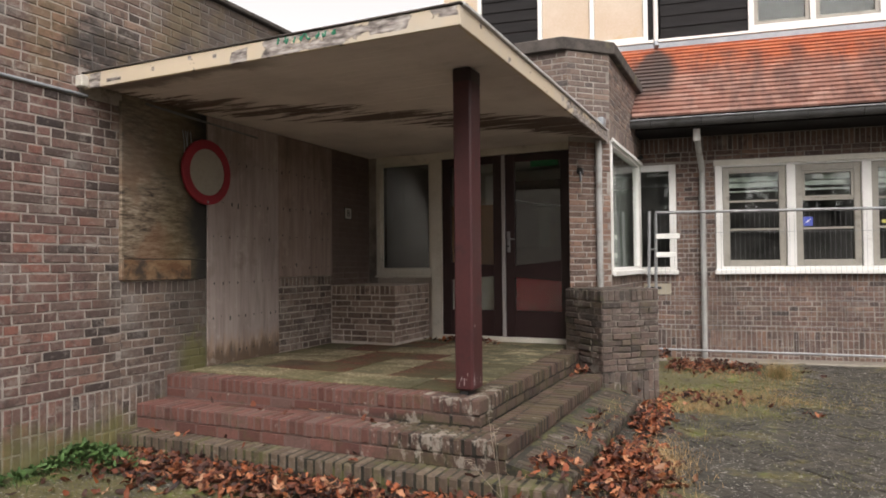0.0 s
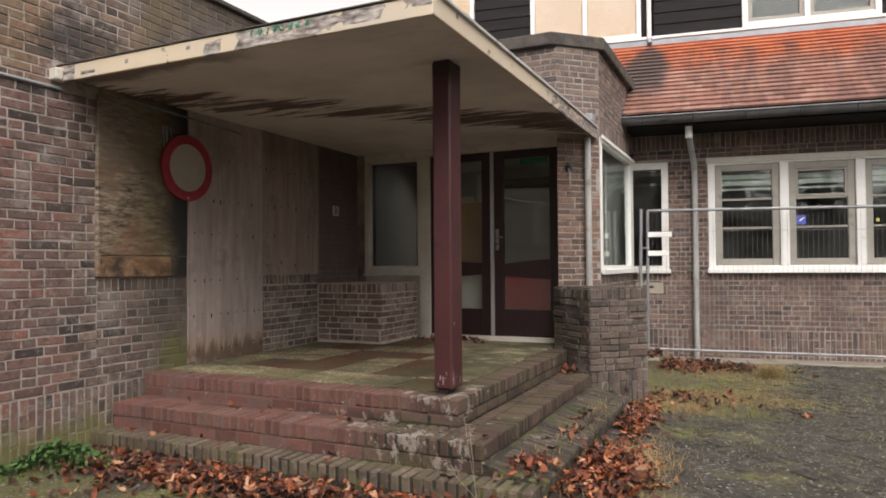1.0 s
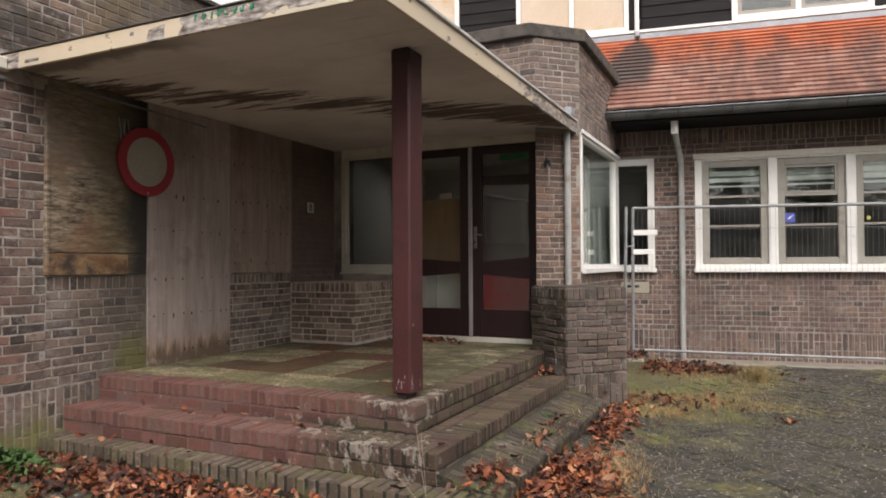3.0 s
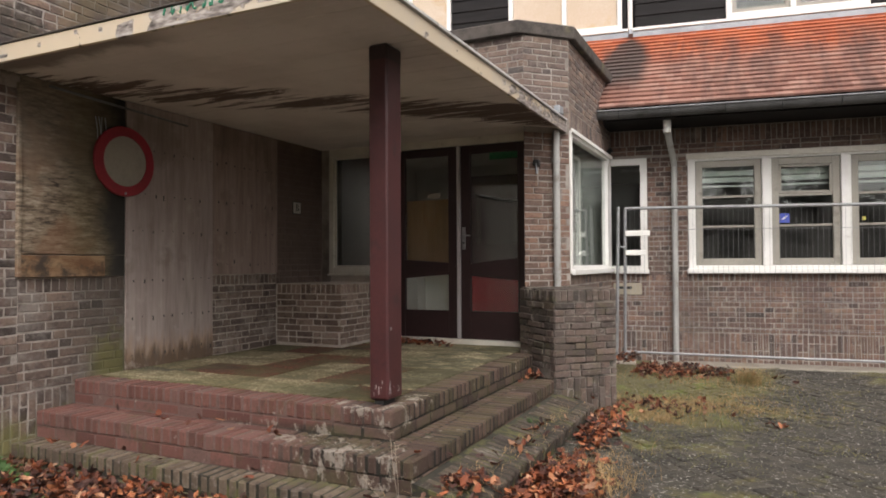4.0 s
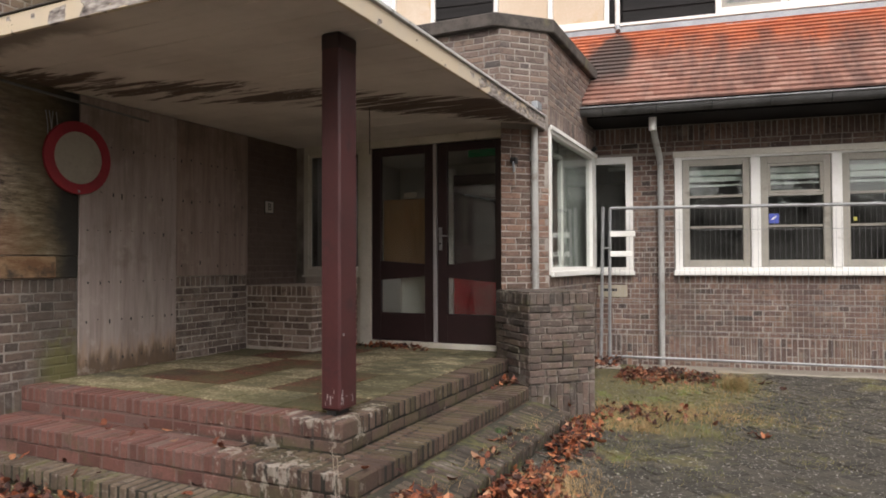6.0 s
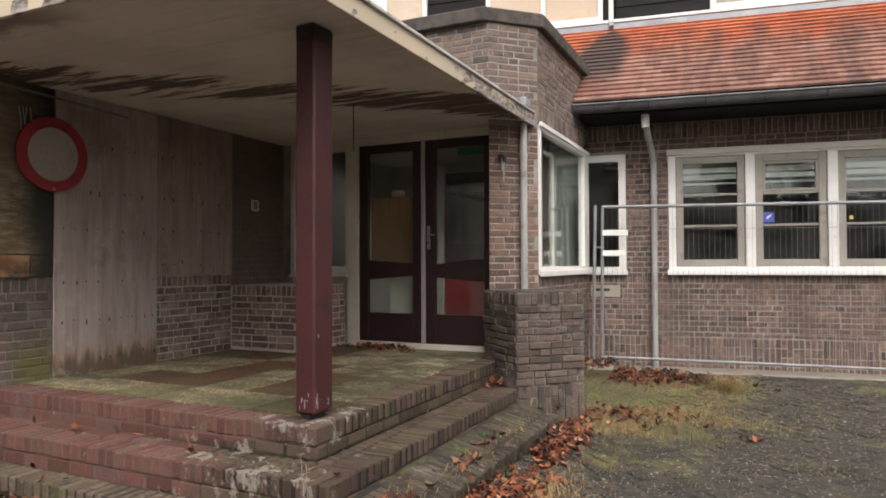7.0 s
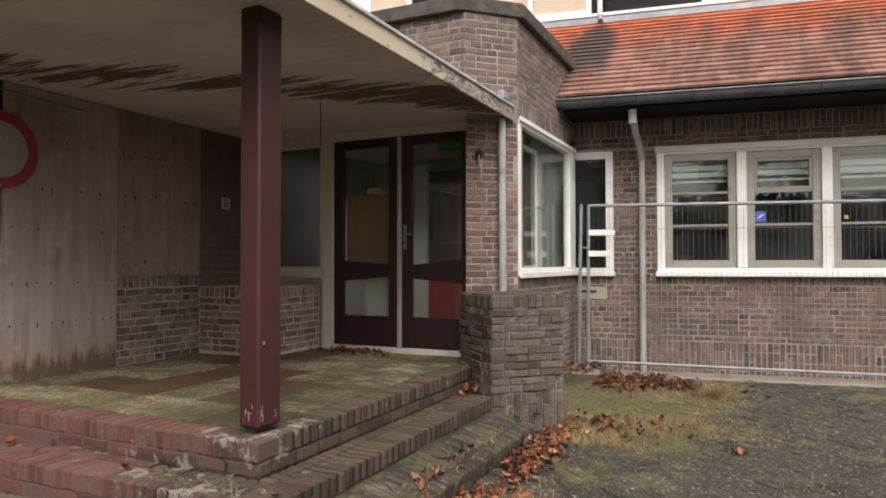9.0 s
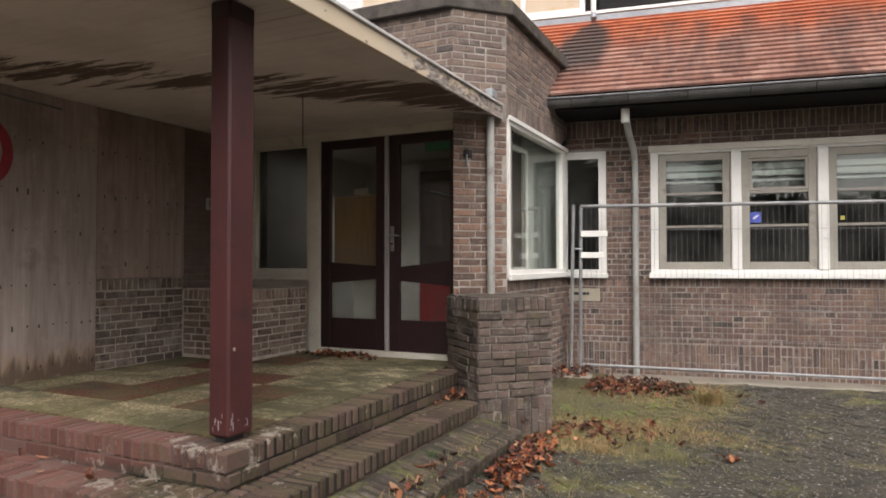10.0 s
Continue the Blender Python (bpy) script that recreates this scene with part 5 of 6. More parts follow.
# ---------------------------------------------------------------- wing front
SASH = [(1.0, 1.95), (1.95, 2.85), (2.85, 3.75), (3.75, 4.65)]
wing = wall("wall_wing", WING, -0.02, 9.0, -0.2, 3.30, 0.28, M_MORTAR, [(-0.02, 0.48, 1.29, 2.82), (1.0, 4.65, 1.285, 2.84)], "brown brick wing wall with soldier base")
big = tagged(new("window_3"), "row of white framed windows with beige sashes and dark glass", "window", kind="structure")
bars("window_frame", 1.0, 4.65, 1.285, 2.84, 0.09, -0.03, 0.09, M_WHITE, big, WING)
block("window_sill", 0.98, 4.67, -0.085, -0.031, 1.27, 1.335, M_WHITE, big, WING, 0.006)
block("head_board", 0.98, 4.67, -0.055, -0.031, 2.775, 2.85, M_CREAMFRAME, big, WING, 0.004)
M_SASH = surf("beige_sash_paint", (0.36, 0.335, 0.29), (0.29, 0.27, 0.23), 3, 50, 0.55, 0.1, stain=(0.22, 0.2, 0.17), stain_scale=5)
for k, (a, b) in enumerate(SASH):
    if k:
        block("mullion", a - 0.055, a + 0.055, -0.045, 0.09, 1.376, 2.748, M_WHITE, big, WING, 0.004)
    u0, u1 = a + (0.095 if k == 0 else 0.058), b - 0.058
    sash = bars("sash", u0, u1, 1.378, 2.745, 0.085, -0.012, 0.05, M_SASH, big, WING)
    pane(u0 + 0.083, u1 - 0.083, 1.46, 2.662, 0.02, big, WING)
    block("glazing_bar", u0 + 0.086, u1 - 0.086, 0.0, 0.04, 2.255, 2.285, M_SASH, big, WING, 0.003)
    block("glazing_bar", u0 + 0.086, u1 - 0.086, 0.0, 0.04, 1.865, 1.895, M_SASH, big, WING, 0.003)
    if k == 1:
        bars("vent_sash", u0 + 0.086, u1 - 0.086, 2.287, 2.655, 0.032, -0.008, 0.03, M_SASH, big, WING)
    blind = tagged(new("window_blind"), "raised pale green slatted blind behind the window", "blind", group="blinds in the wing")
    for j, hh in enumerate((0.034, 0.030, 0.012)):
        z = 2.585 - j * 0.083
        bm = add_box(bmesh.new(), u0 + 0.06, u1 - 0.06, 0.10 + 0.01 * j, 0.15, z - hh, z + hh, 0.004)
        part("slat", bm, M_BLIND, blind, "", WING)
sticker = tagged(block("window_sticker", 2.10, 2.215, 0.012, 0.018, 1.915, 2.035, M_BLUE, None, WING), "small blue square sticker on the window", "sticker")
plate("sticker_mark", [(2.12, 1.95), (2.16, 1.965), (2.20, 2.01), (2.15, 1.99)], 0.009, 0.0115, M_WHITE, sticker)
for o in sticker.children:
    o.matrix_basis = Matrix()
tagged(block("window_label", 3.03, 3.07, 0.012, 0.018, 1.93, 1.975, M_YELLOW, None, WING), "small yellow label on the window", "sticker")
tagged(block("window_card", 3.48, 3.56, 0.012, 0.018, 1.48, 1.54, M_WHITE, None, WING), "small white card on the window", "sticker")
block_vent = tagged(new("wall_vent"), "pale stone vent block in the wing wall", "vent")
block("frame", 0.03, 0.40, -0.012, 0.01, 0.985, 1.14, surf("pale_stone", (0.40, 0.36, 0.28), (0.33, 0.29, 0.22), 5, 50, 0.85, 0.2), block_vent, WING, 0.004)
block("slot", 0.06, 0.27, -0.016, -0.010, 1.06, 1.095, M_INK, block_vent, WING, 0.001)
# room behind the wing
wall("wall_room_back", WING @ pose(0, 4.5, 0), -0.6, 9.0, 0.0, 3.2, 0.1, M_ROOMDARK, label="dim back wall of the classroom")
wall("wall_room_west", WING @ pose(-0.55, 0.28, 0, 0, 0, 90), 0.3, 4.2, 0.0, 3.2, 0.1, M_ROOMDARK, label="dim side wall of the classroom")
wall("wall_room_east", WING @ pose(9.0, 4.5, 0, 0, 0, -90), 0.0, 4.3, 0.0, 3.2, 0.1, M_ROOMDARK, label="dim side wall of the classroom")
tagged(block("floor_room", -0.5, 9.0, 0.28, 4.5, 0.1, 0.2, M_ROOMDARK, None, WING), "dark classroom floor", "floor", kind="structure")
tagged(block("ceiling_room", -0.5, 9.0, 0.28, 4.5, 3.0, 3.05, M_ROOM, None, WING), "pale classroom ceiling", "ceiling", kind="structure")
tagged(tube("strip_light", [(0.1, 1.4, 2.85), (0.9, 1.4, 2.85)], 0.03, M_WHITE, None, WING), "unlit white strip light under the ceiling", "strip light")

# downpipe of the wing
wpipe = tagged(new("wing_downpipe"), "grey downpipe with pale swan neck on the wing wall", "downpipe")
tube("swan_neck", [(0.73, -0.56, 3.20), (0.735, -0.55, 3.10), (0.76, -0.42, 2.96), (0.81, -0.16, 2.80), (0.825, -0.085, 2.70)], 0.04, M_PIPE, wpipe, WING, 14)
tube("pipe", [(0.825, -0.085, 2.70), (0.825, -0.085, 0.08)], 0.037, M_PIPE, wpipe, WING, 14)
tube("spigot", [(0.73, -0.56, 3.05), (0.73, -0.56, 3.22)], 0.047, M_PIPEWHITE, wpipe, WING, 14, "white spigot")
for z in (2.3, 0.72):
    tube("bracket", [(0.825, -0.085, z), (0.825, -0.085, z + 0.03)], 0.045, M_PIPE, wpipe, WING, 14)
    block("bracket_stay", 0.815, 0.835, -0.085, 0.0, z, z + 0.02, M_ZINC, wpipe, WING)

# gutter and eaves
gutter = tagged(new("roof_gutter"), "dull grey half-round gutter with worn rim along the eaves", "gutter")
bm = bmesh.new()
seg = 10
prof = [(-0.75 + 0.075 * math.cos(math.pi + math.pi * k / seg), 3.315 + 0.095 * math.sin(math.pi + math.pi * k / seg)) for k in range(seg + 1)]
prof2 = [(-0.75 + 0.068 * math.cos(math.pi + math.pi * k / seg), 3.315 + 0.088 * math.sin(math.pi + math.pi * k / seg)) for k in range(seg + 1)][::-1]
pr = prof + prof2
ra, rb = [bm.verts.new((-0.17, y, z)) for y, z in pr], [bm.verts.new((9.0, y, z)) for y, z in pr]
for i in range(len(pr)):
    j = (i + 1) % len(pr)
    bm.faces.new((ra[i], rb[i], rb[j], ra[j]))
bm.faces.new(ra), bm.faces.new(rb[::-1])
bmesh.ops.recalc_face_normals(bm, faces=bm.faces)
part("trough", bm, M_TROUGH, gutter, "", WING)
tube("rim", [(-0.17, -0.828, 3.319), (9.0, -0.828, 3.319)], 0.013, M_GUTTEREDGE, gutter, WING, 8, "worn grey rim")
for k in range(12):
    s = 0.15 + 0.62 * k
    bm = bmesh.new()
    add_tube(bm, [(s, -0.75 + 0.079 * math.cos(math.pi + math.pi * i / 8), 3.315 + 0.099 * math.sin(math.pi + math.pi * i / 8)) for i in range(9)], 0.006, 6)
    part("bracket", bm, M_GUTTER, gutter, "", WING)
tagged(block("eaves_soffit", -0.05, 9.0, -0.70, 0.0, 3.205, 3.225, M_BLACK, None, WING), "black boarded eaves soffit", "soffit", kind="structure")
tagged(block("eaves_board", -0.05, 9.0, -0.70, -0.675, 3.226, 3.36, M_BLACK, None, WING), "black eaves board behind the gutter", "trim", kind="structure")

# ---------------------------------------------------------------- tiled roof of the wing
R0, R1 = (-0.80, 3.345), (1.08, 4.80)           # eaves and top of the slope (depth, height)
slope = math.atan2(R1[1] - R0[1], R1[0] - R0[0])
length = math.hypot(R1[0] - R0[0], R1[1] - R0[1])
ROOFM = WING @ pose(0, R0[0], R0[1]) @ pose(0, 0, 0, math.degrees(slope), 0, 0)
roof = tagged(block("roof_wing", -0.02, 9.0, 0.06, length, -0.06, -0.02, M_BLACK, None, ROOFM), "orange clay tiled roof, weathered dark in patches", "roof", kind="structure")
block("deck_left", -2.6, -0.03, 1.05, length, -0.06, -0.02, M_BLACK, roof)

upper = tagged(new("upper_storey"), "black weatherboarded upper storey with white windows", "facade", kind="structure")
UP = WING @ pose(0, 1.10, 0)
block("wall_core", -3.3, 9.0, 0.06, 0.3, 3.9, 7.6, M_BLACK, upper, UP)
block("lead_flashing", -3.3, 9.0, -0.045, 0.06, 4.77, 4.915, M_LEAD, upper, UP, 0.006, "grey lead flashing")
block("sill_board", -3.3, 9.0, -0.06, 0.06, 4.92, 4.965, M_WHITE, upper, UP, 0.004, "white sill board")
for a, b in ((-2.55, -1.60), (0.345, 1.62), (3.47, 9.0)):
    for k in range(13):
        z = 4.97 + k * 0.185
        plate("weatherboard", [(a, z), (b, z), (b, z + 0.20), (a, z + 0.20)], -0.012, 0.05, M_BLACK, upper, "", UP @ Matrix.Translation((0, 0, 0)) @ Matrix.Translation((0, 0.02, z)) @ pose(0, 0, 0, -4.5, 0, 0) @ Matrix.Translation((0, -0.02, -z)))
boarded = tagged(new("window_4"), "boarded upper window with cream panels in a white frame", "window", kind="structure")
bars("window_frame", -1.60, 0.15, 4.966, 6.6, 0.07, -0.04, 0.06, M_WHITE, boarded, UP)
block("mullion", -0.755, -0.685, -0.045, 0.06, 5.037, 6.52, M_WHITE, boarded, UP, 0.003)
for a, b in ((-1.525, -0.76), (-0.68, 0.075)):
    block("cream_panel", a, b, -0.01, 0.03, 5.04, 6.52, M_BOARDCREAM, boarded, UP, 0.003)
boarded2 = tagged(new("window_6"), "boarded upper window with a cream panel in a white frame", "window", kind="structure")
bars("window_frame", -3.3, -2.56, 4.966, 6.6, 0.07, -0.04, 0.06, M_WHITE, boarded2, UP)
block("cream_panel", -3.225, -2.635, -0.01, 0.03, 5.04, 6.52, M_BOARDCREAM, boarded2, UP, 0.003)
upipe = tagged(new("upper_downpipe"), "white downpipe with grey shoe on the upper storey", "downpipe")
tube("pipe", [(0.27, -0.05, 7.4), (0.27, -0.05, 4.93)], 0.036, M_PIPEWHITE, upipe, UP, 12)
block("strip", 0.165, 0.215, -0.02, 0.05, 4.966, 7.4, M_BLACK, upipe, UP)
tube("shoe", [(0.27, -0.05, 4.93), (0.28, -0.10, 4.84)], 0.036, M_LEAD, upipe, UP, 12)
upwin = tagged(new("window_5"), "upper window with two casements in a white frame", "window", kind="structure")
bars("window_frame", 1.62, 3.47, 4.966, 6.4, 0.08, -0.04, 0.08, M_WHITE, upwin, UP)
block("mullion", 2.47, 2.545, -0.045, 0.08, 5.047, 6.32, M_WHITE, upwin, UP, 0.003)
for a, b in ((1.702, 2.468), (2.547, 3.388)):
    bars("casement", a, b, 5.047, 6.318, 0.06, -0.015, 0.05, M_SASH, upwin, UP)
    pane(a + 0.058, b - 0.058, 5.105, 6.26, 0.02, upwin, UP)
tagged(block("upper_room_back", 1.0, 4.2, 1.6, 1.7, 4.6, 6.8, M_ROOM, None, UP), "pale wall of the upper room", "wall", kind="structure")

# ---------------------------------------------------------------- fence
fence = tagged(new("site_fence"), "galvanised mesh fence panel in front of the wing", "fence")
FM = WING @ pose(0, -0.27, 0)
zt, zb, f0, f1 = 2.13, 0.235, 0.20, 3.68
tube("top_rail", [(f0, 0, zt), (f1, 0, zt - 0.03)], 0.021, M_ZINC, fence, FM)
tube("bottom_rail", [(f0 - 0.02, 0, zb + 0.01), (f1, 0, zb - 0.02)], 0.017, M_ZINC, fence, FM)
tube("end_post", [(f0, 0, zt), (f0 - 0.02, 0, 0.06)], 0.021, M_ZINC, fence, FM)
tube("end_post", [(f1, 0, zt), (f1, 0, 0.06)], 0.021, M_ZINC, fence, FM)
n = 58
for k in range(1, n):
    s = f0 + (f1 - f0) * k / n
    tube("wire", [(s, 0.012, zt - 0.012), (s - 0.006, 0.012, zb)], 0.0016, M_ZINC, fence, FM, 4)
for z in (1.84, 0.94, 0.58):
    tube("cross_wire", [(f0, 0.016, z + 0.005), (f1, 0.016, z - 0.02)], 0.0025, M_ZINC, fence, FM, 4)
for z, w in ((1.80, 0.31), (1.545, 0.26)):
    block("white_clamp", f0 + 0.0, f0 + w, -0.034, -0.022, z - 0.035, z + 0.035, M_WHITE, fence, FM, 0.006, "white plastic plate")
spare = tagged(new("fence_pole"), "loose galvanised fence pole leaning at the panel end", "pole")
tube("pole", [(0.115, -0.03, 2.15), (0.075, -0.05, 0.09)], 0.021, M_ZINC, spare, FM)
tube("coupler", [(0.11, -0.03, 1.62), (0.21, -0.01, 1.62)], 0.012, M_ZINC, spare, FM, 8)
foot = tagged(block("fence_foot", -0.02, 0.32, -0.14, 0.14, 0.055, 0.13, M_CONCRETE, fence, FM, 0.02), "grey concrete foot")
tagged(block("concrete_strip", 0.5, 9.0, -0.42, 0.0, -0.1, 0.118, M_CONCRETE, None, WING, 0.01), "sandy concrete strip along the wing wall", "strip", kind="structure")

# ---------------------------------------------------------------- far edge, and trees and hedges out of view behind the camera
def tree(x, y, h, seed):
    rng = random.Random(seed)
    t = tagged(new("tree"), "tall dark tree with loose crown across the yard, for reflections and sky cover", "tree", group="trees across the yard")
    bm = bmesh.new()
    limbs = []

    def limb(p, d, ln, r, depth):
        q = p + d * ln
        segs = [p, p + d * ln * 0.5 + Vector((rng.gauss(0, 0.04), rng.gauss(0, 0.04), 0)) * ln, q]
        add_tube(bm, segs, r, 6, False)
        limbs.append((p, q))
        if depth:
            for _ in range(3 if depth > 1 else 2):
                nd = (d + Vector((rng.gauss(0, 0.6), rng.gauss(0, 0.6), rng.gauss(0.1, 0.3)))).normalized()
                limb(q - d * ln * rng.random() * 0.5, nd, ln * (0.55 + 0.2 * rng.random()), r * 0.55, depth - 1)
    limb(Vector((x, y, -0.1)), Vector((0, 0, 1)), h * 0.5, 0.2, 3)
    part("trunk", bm, M_BARK, t)
    vs, fs = [], []
    for p, q in limbs[1:]:
        for _ in range(150):
            c = p.lerp(q, rng.random()) + Vector((rng.gauss(0, 0.6), rng.gauss(0, 0.6), rng.gauss(0, 0.5)))
            e = Euler([rng.random() * 6.3 for _ in range(3)]).to_matrix()
            s = 0.10 + 0.13 * rng.random()
            k = len(vs)
            vs += [tuple(c + e @ Vector(v) * s) for v in ((-1, 0, 0), (0, -0.5, 0.1), (1, 0, 0), (0, 0.5, 0.1))]
            fs.append((k, k + 1, k + 2, k + 3))
    me = bpy.data.meshes.new("crown")
    me.from_pydata(vs, [], fs)
    me.materials.append(M_FOLIAGE)
    cr = new("crown", me)
    cr.parent = t
    tagged(cr, kind="stuff")


# the last three stand unseen at the side, added to cut off low sky
for k, (x, y, h) in enumerate([(-13, -16, 13), (-8.5, -17, 12), (-4.5, -16, 14), (-0.5, -18, 13), (3.5, -16, 12), (7.5, -17, 14), (11.5, -16, 13), (16, -13, 12), (20, -8, 13), (22, -1, 12), (22, 6, 13)]):
    tree(x, y, h, 40 + k)

def hedge(p, q, h, seed):
    """A dense dark hedge from p to q."""
    rng = random.Random(seed)
    p, q = Vector(p), Vector(q)
    hd = tagged(new("hedge"), "tall dark evergreen hedge out of view across the yard, for reflections and sky cover", "hedge")
    d = (q - p).normalized()
    core = [(p.x - d.y * 0.5, p.y + d.x * 0.5), (p.x + d.y * 0.5, p.y - d.x * 0.5), (q.x + d.y * 0.5, q.y - d.x * 0.5), (q.x - d.y * 0.5, q.y + d.x * 0.5)]
    prism("stems", core, -0.1, h * 0.86, M_BARK, hd)
    vs, fs = [], []
    for _ in range(int((q - p).length * 150)):
        c = p.lerp(q, rng.random()) + Vector((rng.gauss(0, 0.45), rng.gauss(0, 0.45), h * rng.random() ** 0.6 + rng.gauss(0, 0.15)))
        e = Euler([rng.random() * 6.3 for _ in range(3)]).to_matrix()
        z = 0.12 + 0.16 * rng.random()
        k = len(vs)
        vs += [tuple(c + e @ Vector(v) * z) for v in ((-1, 0, 0), (0, -0.6, 0.1), (1, 0, 0), (0, 0.6, 0.1))]
        fs.append((k, k + 1, k + 2, k + 3))
    me = bpy.data.meshes.new("foliage")
    me.from_pydata(vs, [], fs)
    me.materials.append(M_FOLIAGE)
    fo = new("foliage", me)
    fo.parent = hd
    tagged(fo, kind="stuff")


hedge((-16, -12.5, 0), (15, -12.5, 0), 4.5, 31)
# unseen taller piece, added to darken the reflection in the bay's front pane
hedge((-4, -13.6, 0), (2.6, -13.6, 0), 7.0, 33)
# unseen side hedge, added to screen the low sky
hedge((16.5, -11, 0), (18, 12, 0), 4.2, 32)

# ---------------------------------------------------------------- leaves, grass, weeds
def leaf_shape(rng):
    """A lobed, curled oak leaf, about 9 cm long."""
    ln, wd = 0.045 + 0.055 * rng.random(), 0.013 + 0.014 * rng.random()
    cur, tw = rng.gauss(0.25, 0.3), rng.gauss(0, 0.25)
    vs, fs = [], []
    steps = 5
    for i in range(steps + 1):
        f = i / steps
        w = wd * (math.sin(math.pi * (0.1 + 0.86 * f)) ** 0.7) * (1.0 if i % 2 else 0.68)
        z = cur * ln * (f - 0.5) ** 2 * 2
        lift = abs(rng.gauss(0, 0.35)) * w
        for sgn in (-1, 0, 1):
            vs.append(Vector(((f - 0.5) * ln, sgn * w, z + (lift if sgn else 0) + sgn * tw * w * (f - 0.5))))
    for i in range(steps):
        for k in (0, 1):
            a = i * 3 + k
            fs.append((a, a + 3, a + 4, a + 1))
    return vs, fs


def leaves(name, spots, seed, label, mat=None, category="leaves"):
    rng = random.Random(seed)
    vs, fs = [], []
    for cx, cy, z0, rx, ry, n, pile, turn in spots:
        ca, sa = math.cos(radians(turn)), math.sin(radians(turn))
        for _ in range(n):
            a, b = rng.gauss(0, 0.5), rng.gauss(0, 0.5)
            px, py = a * rx, b * ry
            x, y = cx + px * ca - py * sa, cy + px * sa + py * ca
            z = (z0 if z0 is not None else ground_height(x, y)) + 0.012 + pile * max(0, 1 - a * a - b * b) * rng.random()
            if y > 3.9 and x < -0.98 and z0 is None:
                z += 0.13
            e = Euler((rng.gauss(0, 0.45), rng.gauss(0, 0.45), rng.random() * 6.3)).to_matrix()
            v, f = leaf_shape(rng)
            k = len(vs)
            vs += [tuple(Vector((x, y, z)) + e @ p) for p in v]
            fs += [tuple(i + k for i in q) for q in f]
    me = bpy.data.meshes.new(name)
    me.from_pydata(vs, [], fs)
    me.materials.append(mat or M_LEAF)
    return tagged(new(name, me), label, category, kind="stuff")


leaves("fallen_leaves", [
    (-4.0, 3.60, 0.0, 0.85, 0.34, 420, 0.03, 0), (-3.2, 3.62, 0.0, 1.0, 0.32, 380, 0.03, -3), (-2.2, 3.64, 0.0, 1.2, 0.30, 330, 0.03, 0),
    (-1.3, 3.70, 0.0, 0.7, 0.3, 130, 0.03, 10)], 50, "dark wet mat of fallen leaves before the steps", M_LEAFDARK)
leaves("fallen_leaves", [
    (-4.1, 3.64, 0.02, 0.75, 0.26, 70, 0.04, 0), (-3.2, 3.68, 0.02, 1.0, 0.24, 120, 0.04, -3), (-2.2, 3.68, 0.02, 1.2, 0.24, 200, 0.04, 0),
    (-1.3, 3.72, 0.02, 0.7, 0.3, 130, 0.05, 10), (-3.0, 3.2, 0.0, 2.4, 0.5, 50, 0.01, 0)], 51, "drift of rust-brown fallen leaves before the steps")
leaves("fallen_leaves", [
    (-0.76, 4.75, 0.0, 0.32, 0.75, 620, 0.10, 8), (-1.12, 4.36, 0.14, 0.20, 0.22, 70, 0.05, 0), (-0.80, 6.25, 0.0, 0.14, 0.5, 70, 0.03, 4), (-0.82, 6.75, 0.02, 0.18, 0.6, 130, 0.03, 0), (1.0, 6.6, None, 4.0, 3.5, 6, 0.0, 0), (0.54, 7.17, None, 0.14, 0.08, 7, 0.02, 0)], 52, "pile of rust-brown fallen leaves along the brick border")
leaves("fallen_leaves", [(-0.72, 4.8, 0.0, 0.30, 0.85, 260, 0.05, 8), (-0.80, 6.3, 0.0, 0.18, 0.7, 110, 0.02, 4), (-1.1, 5.4, 0.145, 0.16, 1.2, 30, 0.0, 0)], 56, "dark damp leaves under the pile by the border", M_LEAFDARK)
leaves("fallen_leaves", [
    (-0.55, 7.6, None, 0.7, 0.4, 120, 0.01, 20), (-0.75, 9.35, None, 0.9, 0.45, 420, 0.04, 8), (-0.3, 9.32, None, 0.8, 0.28, 150, 0.02, 8)], 53, "scattered fallen leaves by the fence", M_LEAFDARK)
leaves("fallen_leaves", [
    (-3.2, 7.66, 0.50, 0.5, 0.16, 90, 0.03, 0), (-1.58, 7.05, 0.315, 0.12, 0.22, 26, 0.02, 0), (-2.6, 4.3, 0.315, 2.2, 0.12, 14, 0.0, 0), (-2.6, 4.02, 0.125, 3.0, 0.1, 18, 0.0, 0)], 54, "few fallen leaves blown onto the porch and steps")


leaves("ground_weed", [(-4.40, 3.55, 0.02, 0.40, 0.14, 260, 0.10, 8), (-4.47, 3.25, 0.0, 0.12, 0.4, 90, 0.05, 0)], 55, "low leafy green weeds at the brick wall", M_WEED, "weeds")


